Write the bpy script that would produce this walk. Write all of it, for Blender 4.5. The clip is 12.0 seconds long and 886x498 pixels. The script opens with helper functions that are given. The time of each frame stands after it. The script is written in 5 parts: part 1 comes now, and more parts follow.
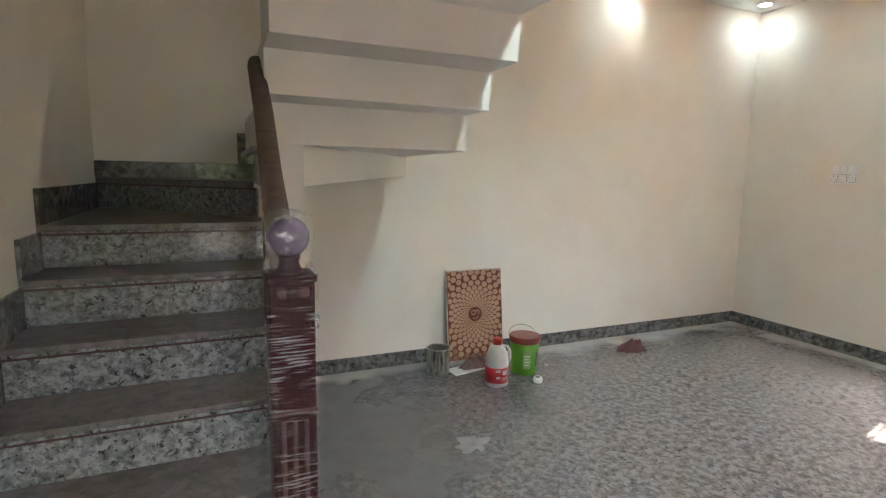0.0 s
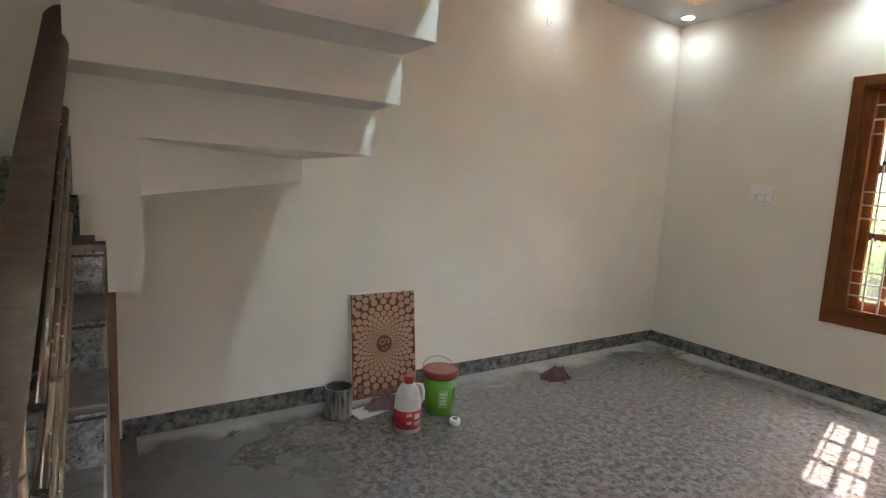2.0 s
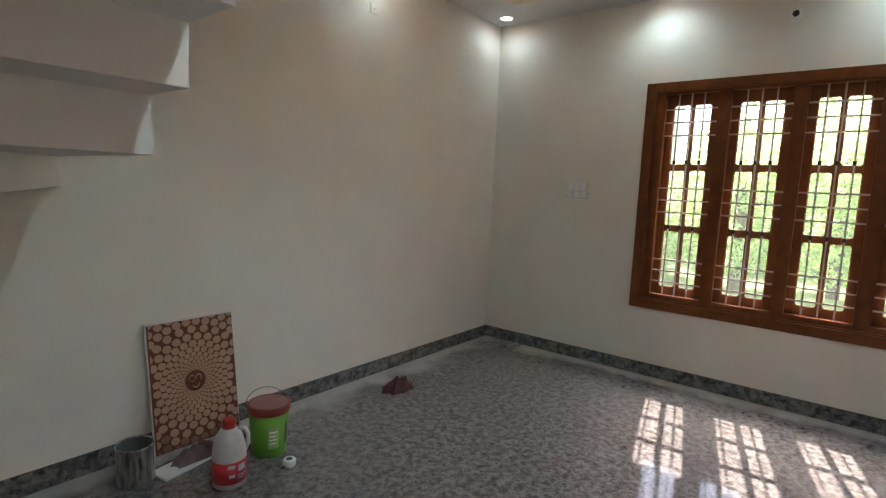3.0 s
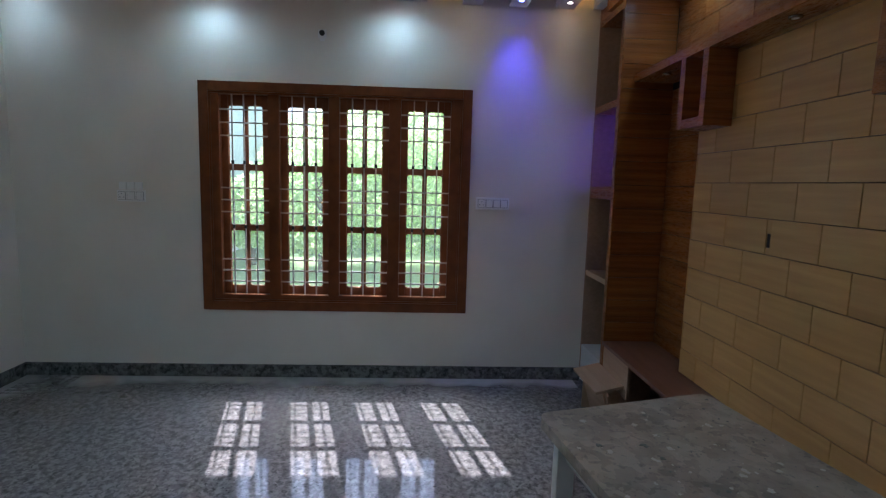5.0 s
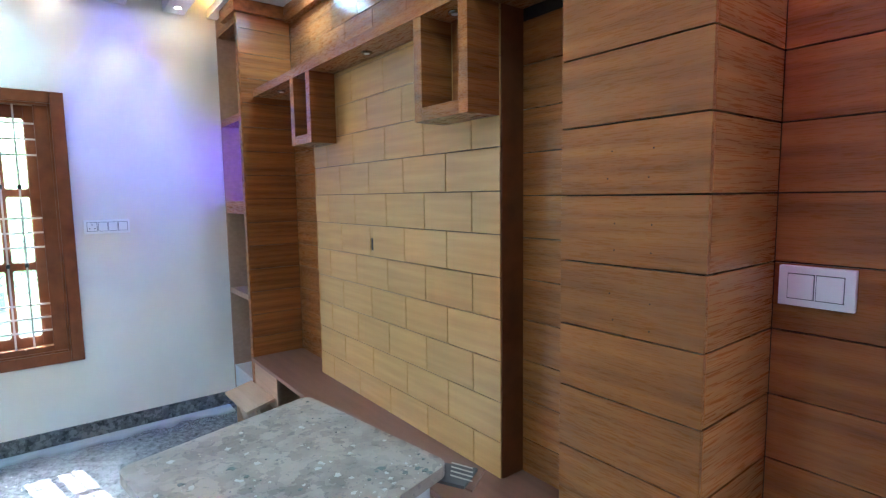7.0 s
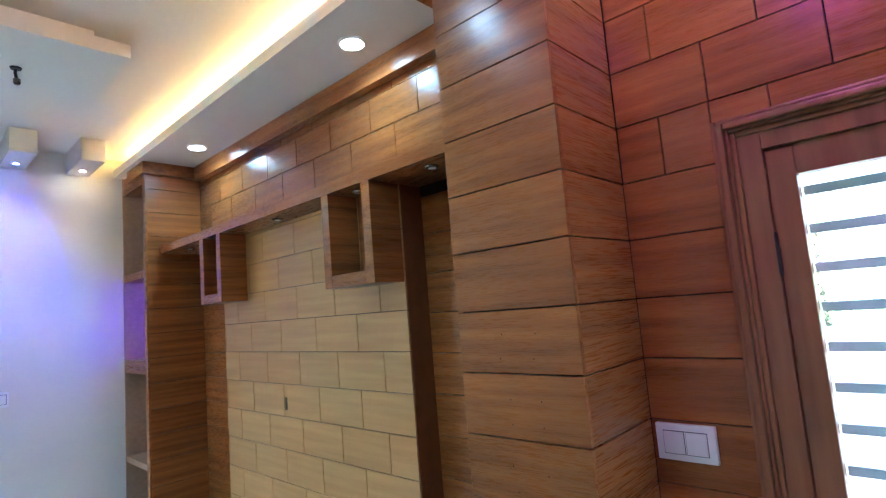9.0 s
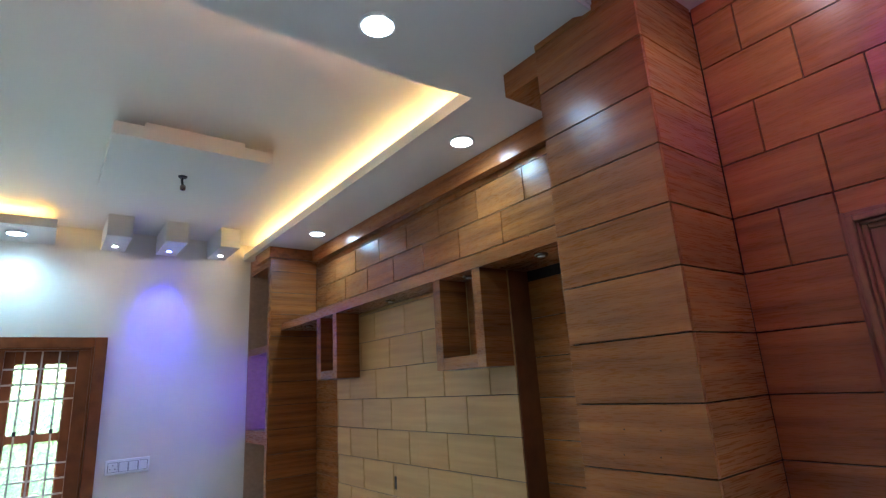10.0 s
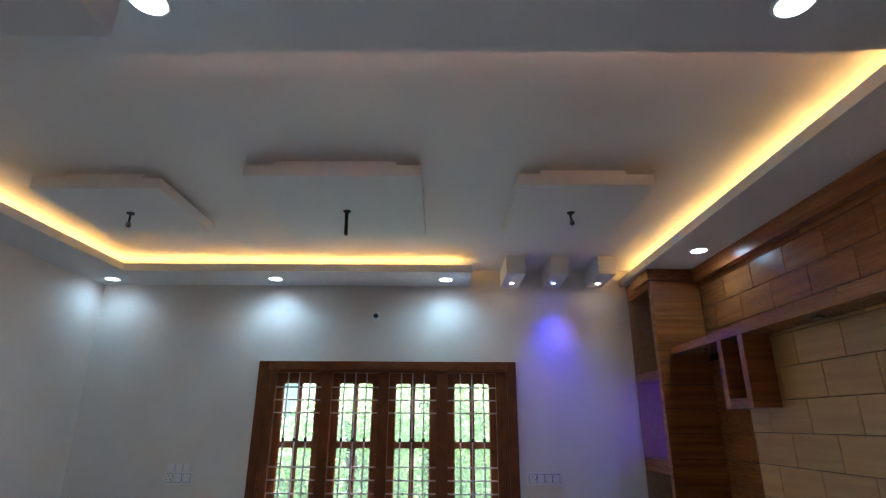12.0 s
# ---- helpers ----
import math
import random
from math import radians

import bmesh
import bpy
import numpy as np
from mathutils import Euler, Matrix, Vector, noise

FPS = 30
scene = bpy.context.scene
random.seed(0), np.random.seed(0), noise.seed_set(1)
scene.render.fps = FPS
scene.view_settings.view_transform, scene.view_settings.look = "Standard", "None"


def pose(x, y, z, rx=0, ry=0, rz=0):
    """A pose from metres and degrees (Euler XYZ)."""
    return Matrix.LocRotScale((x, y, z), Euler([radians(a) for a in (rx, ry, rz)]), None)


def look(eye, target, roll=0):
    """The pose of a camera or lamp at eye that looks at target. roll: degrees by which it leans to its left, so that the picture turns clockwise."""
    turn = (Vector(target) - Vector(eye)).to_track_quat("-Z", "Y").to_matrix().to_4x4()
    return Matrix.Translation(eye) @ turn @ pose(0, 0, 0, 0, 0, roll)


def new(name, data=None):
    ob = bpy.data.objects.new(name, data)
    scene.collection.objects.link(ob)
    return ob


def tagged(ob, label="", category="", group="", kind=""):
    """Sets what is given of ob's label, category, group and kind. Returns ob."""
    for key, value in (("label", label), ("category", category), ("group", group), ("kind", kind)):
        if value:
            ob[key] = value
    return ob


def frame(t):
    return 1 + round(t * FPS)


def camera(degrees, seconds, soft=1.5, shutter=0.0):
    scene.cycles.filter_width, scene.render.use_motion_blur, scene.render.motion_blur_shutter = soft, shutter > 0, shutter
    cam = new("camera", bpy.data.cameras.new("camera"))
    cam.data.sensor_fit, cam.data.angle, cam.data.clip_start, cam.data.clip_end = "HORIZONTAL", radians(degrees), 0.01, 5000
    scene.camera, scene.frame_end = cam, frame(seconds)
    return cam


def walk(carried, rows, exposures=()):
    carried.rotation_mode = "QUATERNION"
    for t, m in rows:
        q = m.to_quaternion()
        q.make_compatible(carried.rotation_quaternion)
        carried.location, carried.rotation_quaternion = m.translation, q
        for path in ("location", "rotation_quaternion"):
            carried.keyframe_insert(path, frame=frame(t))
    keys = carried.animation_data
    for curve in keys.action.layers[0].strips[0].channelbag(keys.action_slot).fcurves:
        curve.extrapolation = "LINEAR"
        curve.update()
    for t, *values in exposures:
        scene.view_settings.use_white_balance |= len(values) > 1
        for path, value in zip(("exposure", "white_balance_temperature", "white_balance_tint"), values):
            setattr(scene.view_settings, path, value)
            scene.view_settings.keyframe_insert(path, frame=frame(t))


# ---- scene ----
cam = camera(80.7, 12.0, 1.25)
PATH = [
    (0, (-0.061, 0.037, 1.347), (0.735, 1.851, 1.069), 1.1),
    (0.5, (-0.068, 0.058, 1.355), (0.832, 1.826, 1.099), 2.0),
    (1, (-0.059, 0.153, 1.355), (0.942, 1.866, 1.103), 2.5),
    (1.5, (0.041, 0.301, 1.347), (1.103, 1.977, 1.097), 2.9),
    (2, (0.209, 0.474, 1.377), (1.286, 2.141, 1.126), 3.0),
    (2.5, (0.322, 0.643, 1.384), (1.581, 2.178, 1.139), 3.4),
    (3, (0.397, 0.729, 1.413), (1.952, 1.964, 1.172), 2.4),
    (3.2, (0.424, 0.733, 1.414), (2.065, 1.851, 1.173), 1.9),
    (4.8, (0.516, 0.513, 1.534), (2.5, 0.540, 1.283), 1.7),
    (5, (0.52, 0.472, 1.536), (2.502, 0.371, 1.289), 1.6),
    (5.5, (0.509, 0.364, 1.548), (2.432, -0.134, 1.32), 1.2),
    (6, (0.487, 0.288, 1.551), (2.276, -0.577, 1.334), 0.5),
    (6.5, (0.457, 0.266, 1.55), (2.125, -0.817, 1.337), -0.2),
    (7, (0.43, 0.245, 1.567), (2.006, -0.968, 1.364), -0.8),
    (7.5, (0.372, 0.219, 1.614), (1.841, -1.130, 1.472), -2.0),
    (7.7, (0.351, 0.219, 1.63), (1.777, -1.179, 1.536), -2.2),
    (9.3, (0.308, 0.315, 1.767), (1.685, -1.104, 2.064), -5.1),
    (9.5, (0.299, 0.332, 1.782), (1.711, -1.040, 2.132), -4.9),
    (10, (0.292, 0.407, 1.797), (1.828, -0.772, 2.297), -3.5),
    (10.5, (0.296, 0.471, 1.8), (1.973, -0.456, 2.373), -2.1),
    (11, (0.306, 0.542, 1.804), (2.102, -0.103, 2.402), -1.8),
    (11.5, (0.317, 0.581, 1.8), (2.189, 0.243, 2.418), -1.0),
    (12, (0.34, 0.643, 1.78), (2.237, 0.647, 2.413), 0.3),
]
EXPOSURES = [(0.0, 3.32, 7400, 22), (0.5, 2.9, 7400, 22), (1.0, 2.95, 7450, 23), (2.0, 2.8, 7500, 24), (2.5, 2.72, 7450, 24), (3.0, 2.2, 7200, 22), (3.2, 2.05, 7100, 21), (4.8, 1.6, 5750, 18), (5.5, 1.92, 5450, 15), (6.0, 2.7, 5250, 11), (6.5, 3.38, 5100, 8), (7.0, 3.9, 5050, 6), (7.7, 3.9, 5050, 6), (9.5, 3.4, 5150, 8), (10.0, 3.02, 5200, 9), (11.0, 2.32, 5350, 14), (12.0, 1.92, 5550, 20)]
walk(cam, [(t, look(eye, target, roll)) for t, eye, target, roll in PATH], EXPOSURES)


# ---- fitted plan (metres) ----
WEST, EAST, NORTH = -0.655, 4.517, 3.438
DOORWALL, TVWALL = -1.097, -1.2
CEIL, COFFER, FLOOR2 = 2.85, 2.985, 5.2
ROW, ROW0 = 0.158, 1.405          # course height and one course line of the wood cladding

# ---- world and light ----
SUN_DIR = Vector((-1.0, -0.24, -1.37)).normalized()
scene.cycles.caustics_reflective = True
world = bpy.data.worlds.new("sky")
scene.world = world
world.use_nodes = True
wn = world.node_tree
sky = wn.nodes.new("ShaderNodeTexSky")
sky.sky_type, sky.sun_disc = "NISHITA", False
sky.sun_elevation = math.asin(-SUN_DIR.z)
sky.sun_rotation = math.atan2(-SUN_DIR.x, -SUN_DIR.y)
wn.nodes["Background"].inputs["Strength"].default_value = 0.15
wn.links.new(sky.outputs[0], wn.nodes["Background"].inputs["Color"])


def lamp(name, kind, energy, colour, m, **more):
    data = bpy.data.lights.new(name, kind)
    data.energy, data.color = energy, colour
    if kind == "SUN":
        data.angle = more["angle"]
    if kind == "SPOT":
        data.spot_size, data.spot_blend, data.shadow_soft_size = more["size"], more["blend"], more["soft"]
    if kind == "AREA":
        data.shape, data.size, data.size_y = "RECTANGLE", more["w"], more["h"]
    if kind == "POINT":
        data.shadow_soft_size = more["soft"]
    ob = new(name, data)
    ob.matrix_world = m
    return ob


lamp("sun", "SUN", 5.0, (1.0, 0.95, 0.87), look((9, 3, 9), Vector((9, 3, 9)) + SUN_DIR), angle=radians(0.55))
# sky light that falls in through the east window and the glazed south door
lamp("window_daylight", "AREA", 82.0, (0.84, 0.94, 1.0), look((6.0, 1.08, 3.5), (3.2, 1.08, 0.6)), w=3.0, h=1.8)
lamp("door_daylight", "AREA", 22.0, (0.93, 0.97, 1.0), look((0.10, -3.6, 3.3), (0.10, 1.5, 1.0)), w=2.6, h=1.2)

# ---- materials ----


def material(name, base, rough=0.5, second=None, scale=6.0, bump=0.0, bump_scale=60.0, metal=0.0, stretch=(1, 1, 1), spread=0.5, coat=0.0, vary=0.0, detail=6.0):
    """A node material: two colours mixed by noise, fine noise in roughness and relief, and a random tone per object."""
    m = bpy.data.materials.new(name)
    m.use_nodes = True
    nt = m.node_tree
    p = nt.nodes["Principled BSDF"]
    p.inputs["Metallic"].default_value = metal
    p.inputs["Coat Weight"].default_value = coat
    p.inputs["Coat Roughness"].default_value = 0.18
    tc = nt.nodes.new("ShaderNodeTexCoord")
    info = nt.nodes.new("ShaderNodeObjectInfo")
    shift = nt.nodes.new("ShaderNodeVectorMath")
    shift.operation = "MULTIPLY_ADD"
    nt.links.new(info.outputs["Random"], shift.inputs[0])
    shift.inputs[1].default_value = (9.3, 5.1, 7.7) if vary else (0, 0, 0)
    nt.links.new(tc.outputs["Object"], shift.inputs[2])
    mp = nt.nodes.new("ShaderNodeMapping")
    mp.inputs["Scale"].default_value = stretch
    nt.links.new(shift.outputs[0], mp.inputs["Vector"])
    n1 = nt.nodes.new("ShaderNodeTexNoise")
    n1.inputs["Scale"].default_value, n1.inputs["Detail"].default_value = scale, detail
    nt.links.new(mp.outputs[0], n1.inputs["Vector"])
    ramp = nt.nodes.new("ShaderNodeValToRGB")
    second = second or tuple(c * 0.86 for c in base)
    ramp.color_ramp.elements[0].position, ramp.color_ramp.elements[1].position = 0.5 - spread / 2, 0.5 + spread / 2
    ramp.color_ramp.elements[0].color, ramp.color_ramp.elements[1].color = (*second, 1), (*base, 1)
    nt.links.new(n1.outputs[0], ramp.inputs[0])
    hue = nt.nodes.new("ShaderNodeHueSaturation")
    nt.links.new(ramp.outputs[0], hue.inputs["Color"])
    tone = nt.nodes.new("ShaderNodeMapRange")
    tone.inputs["To Min"].default_value, tone.inputs["To Max"].default_value = 1 - vary, 1 + vary
    nt.links.new(info.outputs["Random"], tone.inputs["Value"])
    nt.links.new(tone.outputs[0], hue.inputs["Value"])
    nt.links.new(hue.outputs[0], p.inputs["Base Color"])
    n2 = nt.nodes.new("ShaderNodeTexNoise")
    n2.inputs["Scale"].default_value, n2.inputs["Detail"].default_value = bump_scale, 3.0
    nt.links.new(mp.outputs[0], n2.inputs["Vector"])
    rr = nt.nodes.new("ShaderNodeMapRange")
    rr.inputs["To Min"].default_value, rr.inputs["To Max"].default_value = max(0.02, rough * 0.8), min(1.0, rough * 1.2)
    nt.links.new(n2.outputs[0], rr.inputs["Value"])
    nt.links.new(rr.outputs[0], p.inputs["Roughness"])
    if bump:
        b = nt.nodes.new("ShaderNodeBump")
        b.inputs["Strength"].default_value, b.inputs["Distance"].default_value = bump, 0.004
        nt.links.new(n2.outputs[0], b.inputs["Height"])
        nt.links.new(b.outputs[0], p.inputs["Normal"])
    return m


def glow(name, colour, strength):
    m = bpy.data.materials.new(name)
    m.use_nodes = True
    p = m.node_tree.nodes["Principled BSDF"]
    p.inputs["Base Color"].default_value = (*colour, 1)
    p.inputs["Emission Color"].default_value = (*colour, 1)
    p.inputs["Emission Strength"].default_value = strength
    return m


def granite(name, light, dark, rough, speck=0.7, flake=34.0, cloudy=23.0):
    """Polished granite: interlocking flakes of uneven tone, clouded, with small black specks."""
    m = material(name, light, rough, dark, cloudy, 0.0, 90.0, spread=0.34, detail=9.0)
    nt = m.node_tree
    p = nt.nodes["Principled BSDF"]
    mp = next(n for n in nt.nodes if n.type == "MAPPING")
    ramp = next(n for n in nt.nodes if n.type == "VALTORGB")
    cloud = next(n for n in nt.nodes if n.type == "TEX_NOISE" and n.inputs["Scale"].default_value == cloudy)
    bend = nt.nodes.new("ShaderNodeTexNoise")
    bend.inputs["Scale"].default_value, bend.inputs["Detail"].default_value = 40.0, 3.0
    nt.links.new(mp.outputs[0], bend.inputs["Vector"])
    warp = nt.nodes.new("ShaderNodeVectorMath")
    warp.operation = "MULTIPLY_ADD"
    warp.inputs[1].default_value = (0.045, 0.045, 0.045)
    nt.links.new(bend.outputs["Color"], warp.inputs[0])
    nt.links.new(mp.outputs[0], warp.inputs[2])
    cells = nt.nodes.new("ShaderNodeTexVoronoi")
    cells.inputs["Scale"].default_value = flake
    nt.links.new(warp.outputs[0], cells.inputs["Vector"])
    tone = nt.nodes.new("ShaderNodeSeparateColor")
    nt.links.new(cells.outputs["Color"], tone.inputs[0])
    add = nt.nodes.new("ShaderNodeMath")
    add.operation = "MULTIPLY_ADD"
    nt.links.new(tone.outputs[0], add.inputs[0])
    add.inputs[1].default_value = 0.30
    nt.links.new(cloud.outputs[0], add.inputs[2])
    mid = tuple(0.62 * b + 0.38 * a for a, b in zip(light, dark))
    ramp.color_ramp.elements[0].position, ramp.color_ramp.elements[1].position = 0.46, 0.80
    for at, colour in ((0.56, mid), (0.67, tuple(1.15 * c for c in mid)), (0.73, tuple(0.88 * c for c in light))):
        ramp.color_ramp.elements.new(at).color = (*colour, 1)
    nt.links.new(add.outputs[0], ramp.inputs[0])
    col = next(n for n in nt.nodes if n.type == "HUE_SAT").outputs[0]
    n = nt.nodes.new("ShaderNodeTexNoise")
    n.inputs["Scale"].default_value, n.inputs["Detail"].default_value, n.inputs["Distortion"].default_value = 58.0, 4.0, 0.6
    nt.links.new(mp.outputs[0], n.inputs["Vector"])
    step = nt.nodes.new("ShaderNodeMapRange")
    step.inputs["From Min"].default_value, step.inputs["From Max"].default_value = 0.60, 0.66
    step.inputs["To Max"].default_value = speck
    nt.links.new(n.outputs[0], step.inputs["Value"])
    mix = nt.nodes.new("ShaderNodeMix")
    mix.data_type = "RGBA"
    nt.links.new(step.outputs[0], mix.inputs[0])
    nt.links.new(col, mix.inputs[6])
    mix.inputs[7].default_value = (0.028, 0.030, 0.029, 1)
    nt.links.new(mix.outputs[2], p.inputs["Base Color"])
    return m


def glass(name, tint=(1, 1, 1), glare=0.018):
    """Clear glass with a thin even pale layer that stands in for outdoor glare."""
    m = bpy.data.materials.new(name)
    m.use_nodes = True
    p = m.node_tree.nodes["Principled BSDF"]
    p.inputs["Base Color"].default_value = (*tint, 1)
    p.inputs["Transmission Weight"].default_value = 1.0
    p.inputs["Roughness"].default_value = 0.0
    p.inputs["IOR"].default_value = 1.1
    nt = m.node_tree
    # dust: a pale translucent mix that puts outdoor glare into the glass
    dust = nt.nodes.new("ShaderNodeBsdfTranslucent")
    dust.inputs["Color"].default_value = (0.80, 1.0, 0.88, 1)
    mix = nt.nodes.new("ShaderNodeMixShader")
    mix.inputs[0].default_value = glare
    nt.links.new(p.outputs[0], mix.inputs[1])
    nt.links.new(dust.outputs[0], mix.inputs[2])
    nt.links.new(mix.outputs[0], nt.nodes["Material Output"].inputs["Surface"])
    return m


GRAIN_X = (0.8, 8.0, 13.0)
M_WALL = material("cream_wall_paint", (0.81, 0.77, 0.69), 0.6, (0.735, 0.69, 0.605), 2.3, 0.12, 120.0, spread=0.5)
M_STAIRWHITE = material("white_stair_paint", (0.80, 0.77, 0.72), 0.6, (0.72, 0.69, 0.64), 2.4, 0.15, 60.0, spread=0.7)
M_CEIL = material("white_ceiling_paint", (0.74, 0.73, 0.71), 0.65, (0.70, 0.69, 0.67), 1.5, 0.05, 150.0)
M_FLOOR = granite("grey_granite_floor", (0.210, 0.196, 0.195), (0.080, 0.074, 0.074), 0.075, 0.8, 58.0, 25.0)
M_FLOOR.node_tree.nodes["Principled BSDF"].inputs["Specular IOR Level"].default_value = 0.75
M_TREAD = granite("dusty_granite_tread", (0.19, 0.175, 0.165), (0.105, 0.097, 0.091), 0.30, 0.3)
M_RISER = granite("speckled_granite_riser", (0.31, 0.335, 0.33), (0.105, 0.116, 0.114), 0.12, 0.9, 88.0, 38.0)
M_SKIRT = granite("dark_granite_skirting", (0.20, 0.20, 0.19), (0.045, 0.048, 0.046), 0.18)
M_LINE = material("maroon_inlay", (0.06, 0.025, 0.022), 0.4)
M_TEAK = material("polished_teak_veneer", (0.395, 0.145, 0.036), 0.28, (0.165, 0.053, 0.013), 2.6, 0.09, 30.0, stretch=GRAIN_X, spread=0.50, coat=0.16, vary=0.10, detail=8.0)
M_TEAKY = material("polished_teak_veneer_side", (0.395, 0.145, 0.036), 0.28, (0.165, 0.053, 0.013), 2.6, 0.0, 30.0, stretch=(3.0, 0.35, 13.0), spread=0.50, coat=0.10, vary=0.10, detail=3.0)
M_TEAKDARK = material("dark_teak_frame", (0.21, 0.068, 0.021), 0.36, (0.125, 0.037, 0.012), 3.0, 0.05, 30.0, stretch=(4, 4, 4), spread=0.5, coat=0.0)
M_MAPLE = material("pale_oak_veneer", (0.54, 0.315, 0.112), 0.32, (0.39, 0.208, 0.066), 2.6, 0.05, 36.0, stretch=GRAIN_X, spread=0.6, coat=0.0, vary=0.05)
M_GROOVE = material("dark_groove", (0.018, 0.009, 0.006), 0.8)
M_JOINT = material("brown_tile_joint", (0.075, 0.036, 0.014), 0.7)
M_DOOR = material("brown_door_timber", (0.31, 0.135, 0.056), 0.36, (0.18, 0.070, 0.028), 2.6, 0.05, 30.0, stretch=(14, 14, 1.2), spread=0.5, coat=0.04, detail=8.0)
M_PLYWOOD = material("raw_plywood", (0.46, 0.30, 0.20), 0.6, (0.36, 0.225, 0.145), 4.0, 0.1, 40.0, stretch=GRAIN_X)
M_BENCH = material("dusty_bench_laminate", (0.22, 0.105, 0.066), 0.45, (0.16, 0.070, 0.042), 3.0, 0.05, 60.0, stretch=GRAIN_X)
M_WHITEPLASTIC = material("white_plastic", (0.84, 0.84, 0.82), 0.3, (0.80, 0.80, 0.78), 3.0)
for m in (M_TEAK, M_TEAKY, M_MAPLE, M_TEAKDARK):
    m.node_tree.nodes["Principled BSDF"].inputs["Specular IOR Level"].default_value = 0.28
M_GRILL = material("painted_steel_grill", (0.60, 0.52, 0.47), 0.4, (0.48, 0.40, 0.36), 20.0)
M_STEEL = material("brushed_stainless_steel", (0.34, 0.29, 0.245), 0.26, (0.22, 0.185, 0.155), 8.0, metal=1.0)
M_WRAP = material("fabric_wrap", (0.16, 0.12, 0.095), 0.85, (0.10, 0.075, 0.06), 14.0, 0.5, 70.0, stretch=(1, 1, 5))
M_EDGE = material("white_board_edge", (0.70, 0.69, 0.66), 0.4)
M_GLASS = glass("window_glass")
M_BLACK = material("black_plastic", (0.02, 0.02, 0.02), 0.4)
M_WHITELAMP = glow("cool_lamp_face", (0.86, 0.95, 1.0), 5.0)
M_COVE = glow("warm_led_strip", (1.0, 0.55, 0.13), 8.6)
M_COVEDIM = glow("weak_warm_led_strip", (1.0, 0.50, 0.26), 5.0)
M_BLUELED = glow("blue_lamp_face", (0.10, 0.16, 1.0), 20.0)
M_WARMLED = glow("warm_lamp_face", (1.0, 0.85, 0.65), 20.0)
M_VIOLET = glow("violet_led_strip", (0.14, 0.06, 1.0), 8.0)

# ---- mesh helpers ----


def box(bm, x0, x1, y0, y1, z0, z1, bevel=0.0):
    vs = [bm.verts.new((x, y, z)) for z in (z0, z1) for y in (y0, y1) for x in (x0, x1)]
    faces = [bm.faces.new([vs[i] for i in q]) for q in ((0, 2, 3, 1), (4, 5, 7, 6), (0, 1, 5, 4), (2, 6, 7, 3), (0, 4, 6, 2), (1, 3, 7, 5))]
    if bevel:
        bmesh.ops.bevel(bm, geom=list({e for f in faces for e in f.edges}), offset=bevel, segments=2, affect="EDGES", profile=0.6)
    return bm


def prism(bm, points, z0, z1):
    """An upright prism over a plan outline given counter-clockwise."""
    low = [bm.verts.new((x, y, z0)) for x, y in points]
    top = [bm.verts.new((x, y, z1)) for x, y in points]
    bm.faces.new(low[::-1])
    bm.faces.new(top)
    n = len(points)
    for i in range(n):
        bm.faces.new((low[i], low[(i + 1) % n], top[(i + 1) % n], top[i]))
    return bm


def lathe(bm, profile, centre, n=28, axis="Z"):
    """A turned shape from (radius, height) pairs."""
    rings = []
    for r, h in profile:
        ring = []
        for i in range(n):
            a = 2 * math.pi * i / n
            v = Vector((r * math.cos(a), r * math.sin(a), h))
            if axis == "X":
                v = Vector((v.z, v.x, v.y))
            ring.append(bm.verts.new(v + Vector(centre)))
        rings.append(ring)
    for a, b in zip(rings, rings[1:]):
        for i in range(n):
            f = bm.faces.new((a[i], a[(i + 1) % n], b[(i + 1) % n], b[i]))
            f.smooth = True
    bm.faces.new(rings[0][::-1])
    bm.faces.new(rings[-1])
    return bm


def tube(bm, points, radius, n=12):
    """A round tube along a path of points."""
    pts = [Vector(p) for p in points]
    rings = []
    for i, p in enumerate(pts):
        d = (pts[min(i + 1, len(pts) - 1)] - pts[max(i - 1, 0)]).normalized()
        side = d.cross(Vector((0.31, 0.17, 0.93))).normalized()
        up = side.cross(d)
        rings.append([bm.verts.new(p + radius * (math.cos(2 * math.pi * k / n) * side + math.sin(2 * math.pi * k / n) * up)) for k in range(n)])
    for a, b in zip(rings, rings[1:]):
        for k in range(n):
            f = bm.faces.new((a[k], a[(k + 1) % n], b[(k + 1) % n], b[k]))
            f.smooth = True
    bm.faces.new(rings[0][::-1])
    bm.faces.new(rings[-1])
    return bm


def mesh_object(name, bm, mat):
    bmesh.ops.recalc_face_normals(bm, faces=bm.faces)
    me = bpy.data.meshes.new(name)
    bm.to_mesh(me)
    bm.free()
    me.materials.append(mat)
    return new(name, me)


def part(name, bm, mat, parent, label=""):
    ob = mesh_object(name, bm, mat)
    ob.parent = parent
    ob.matrix_parent_inverse = Matrix.Translation(-Vector(parent.get("base", (0, 0, 0))))
    return tagged(ob, label)


def thing(name, base, label, category, group="", kind=""):
    ob = new(name)
    ob.location = base
    ob["base"] = tuple(float(v) for v in base)
    ob.empty_display_size = 0.05
    return tagged(ob, label, category, group, kind)


def solid(name, bm, mat, label="", category="", group="", kind="structure"):
    return tagged(mesh_object(name, bm, mat), label, category, group, kind)


def boxed(*args, bevel=0.0):
    return box(bmesh.new(), *args, bevel=bevel)


PIECES = {}


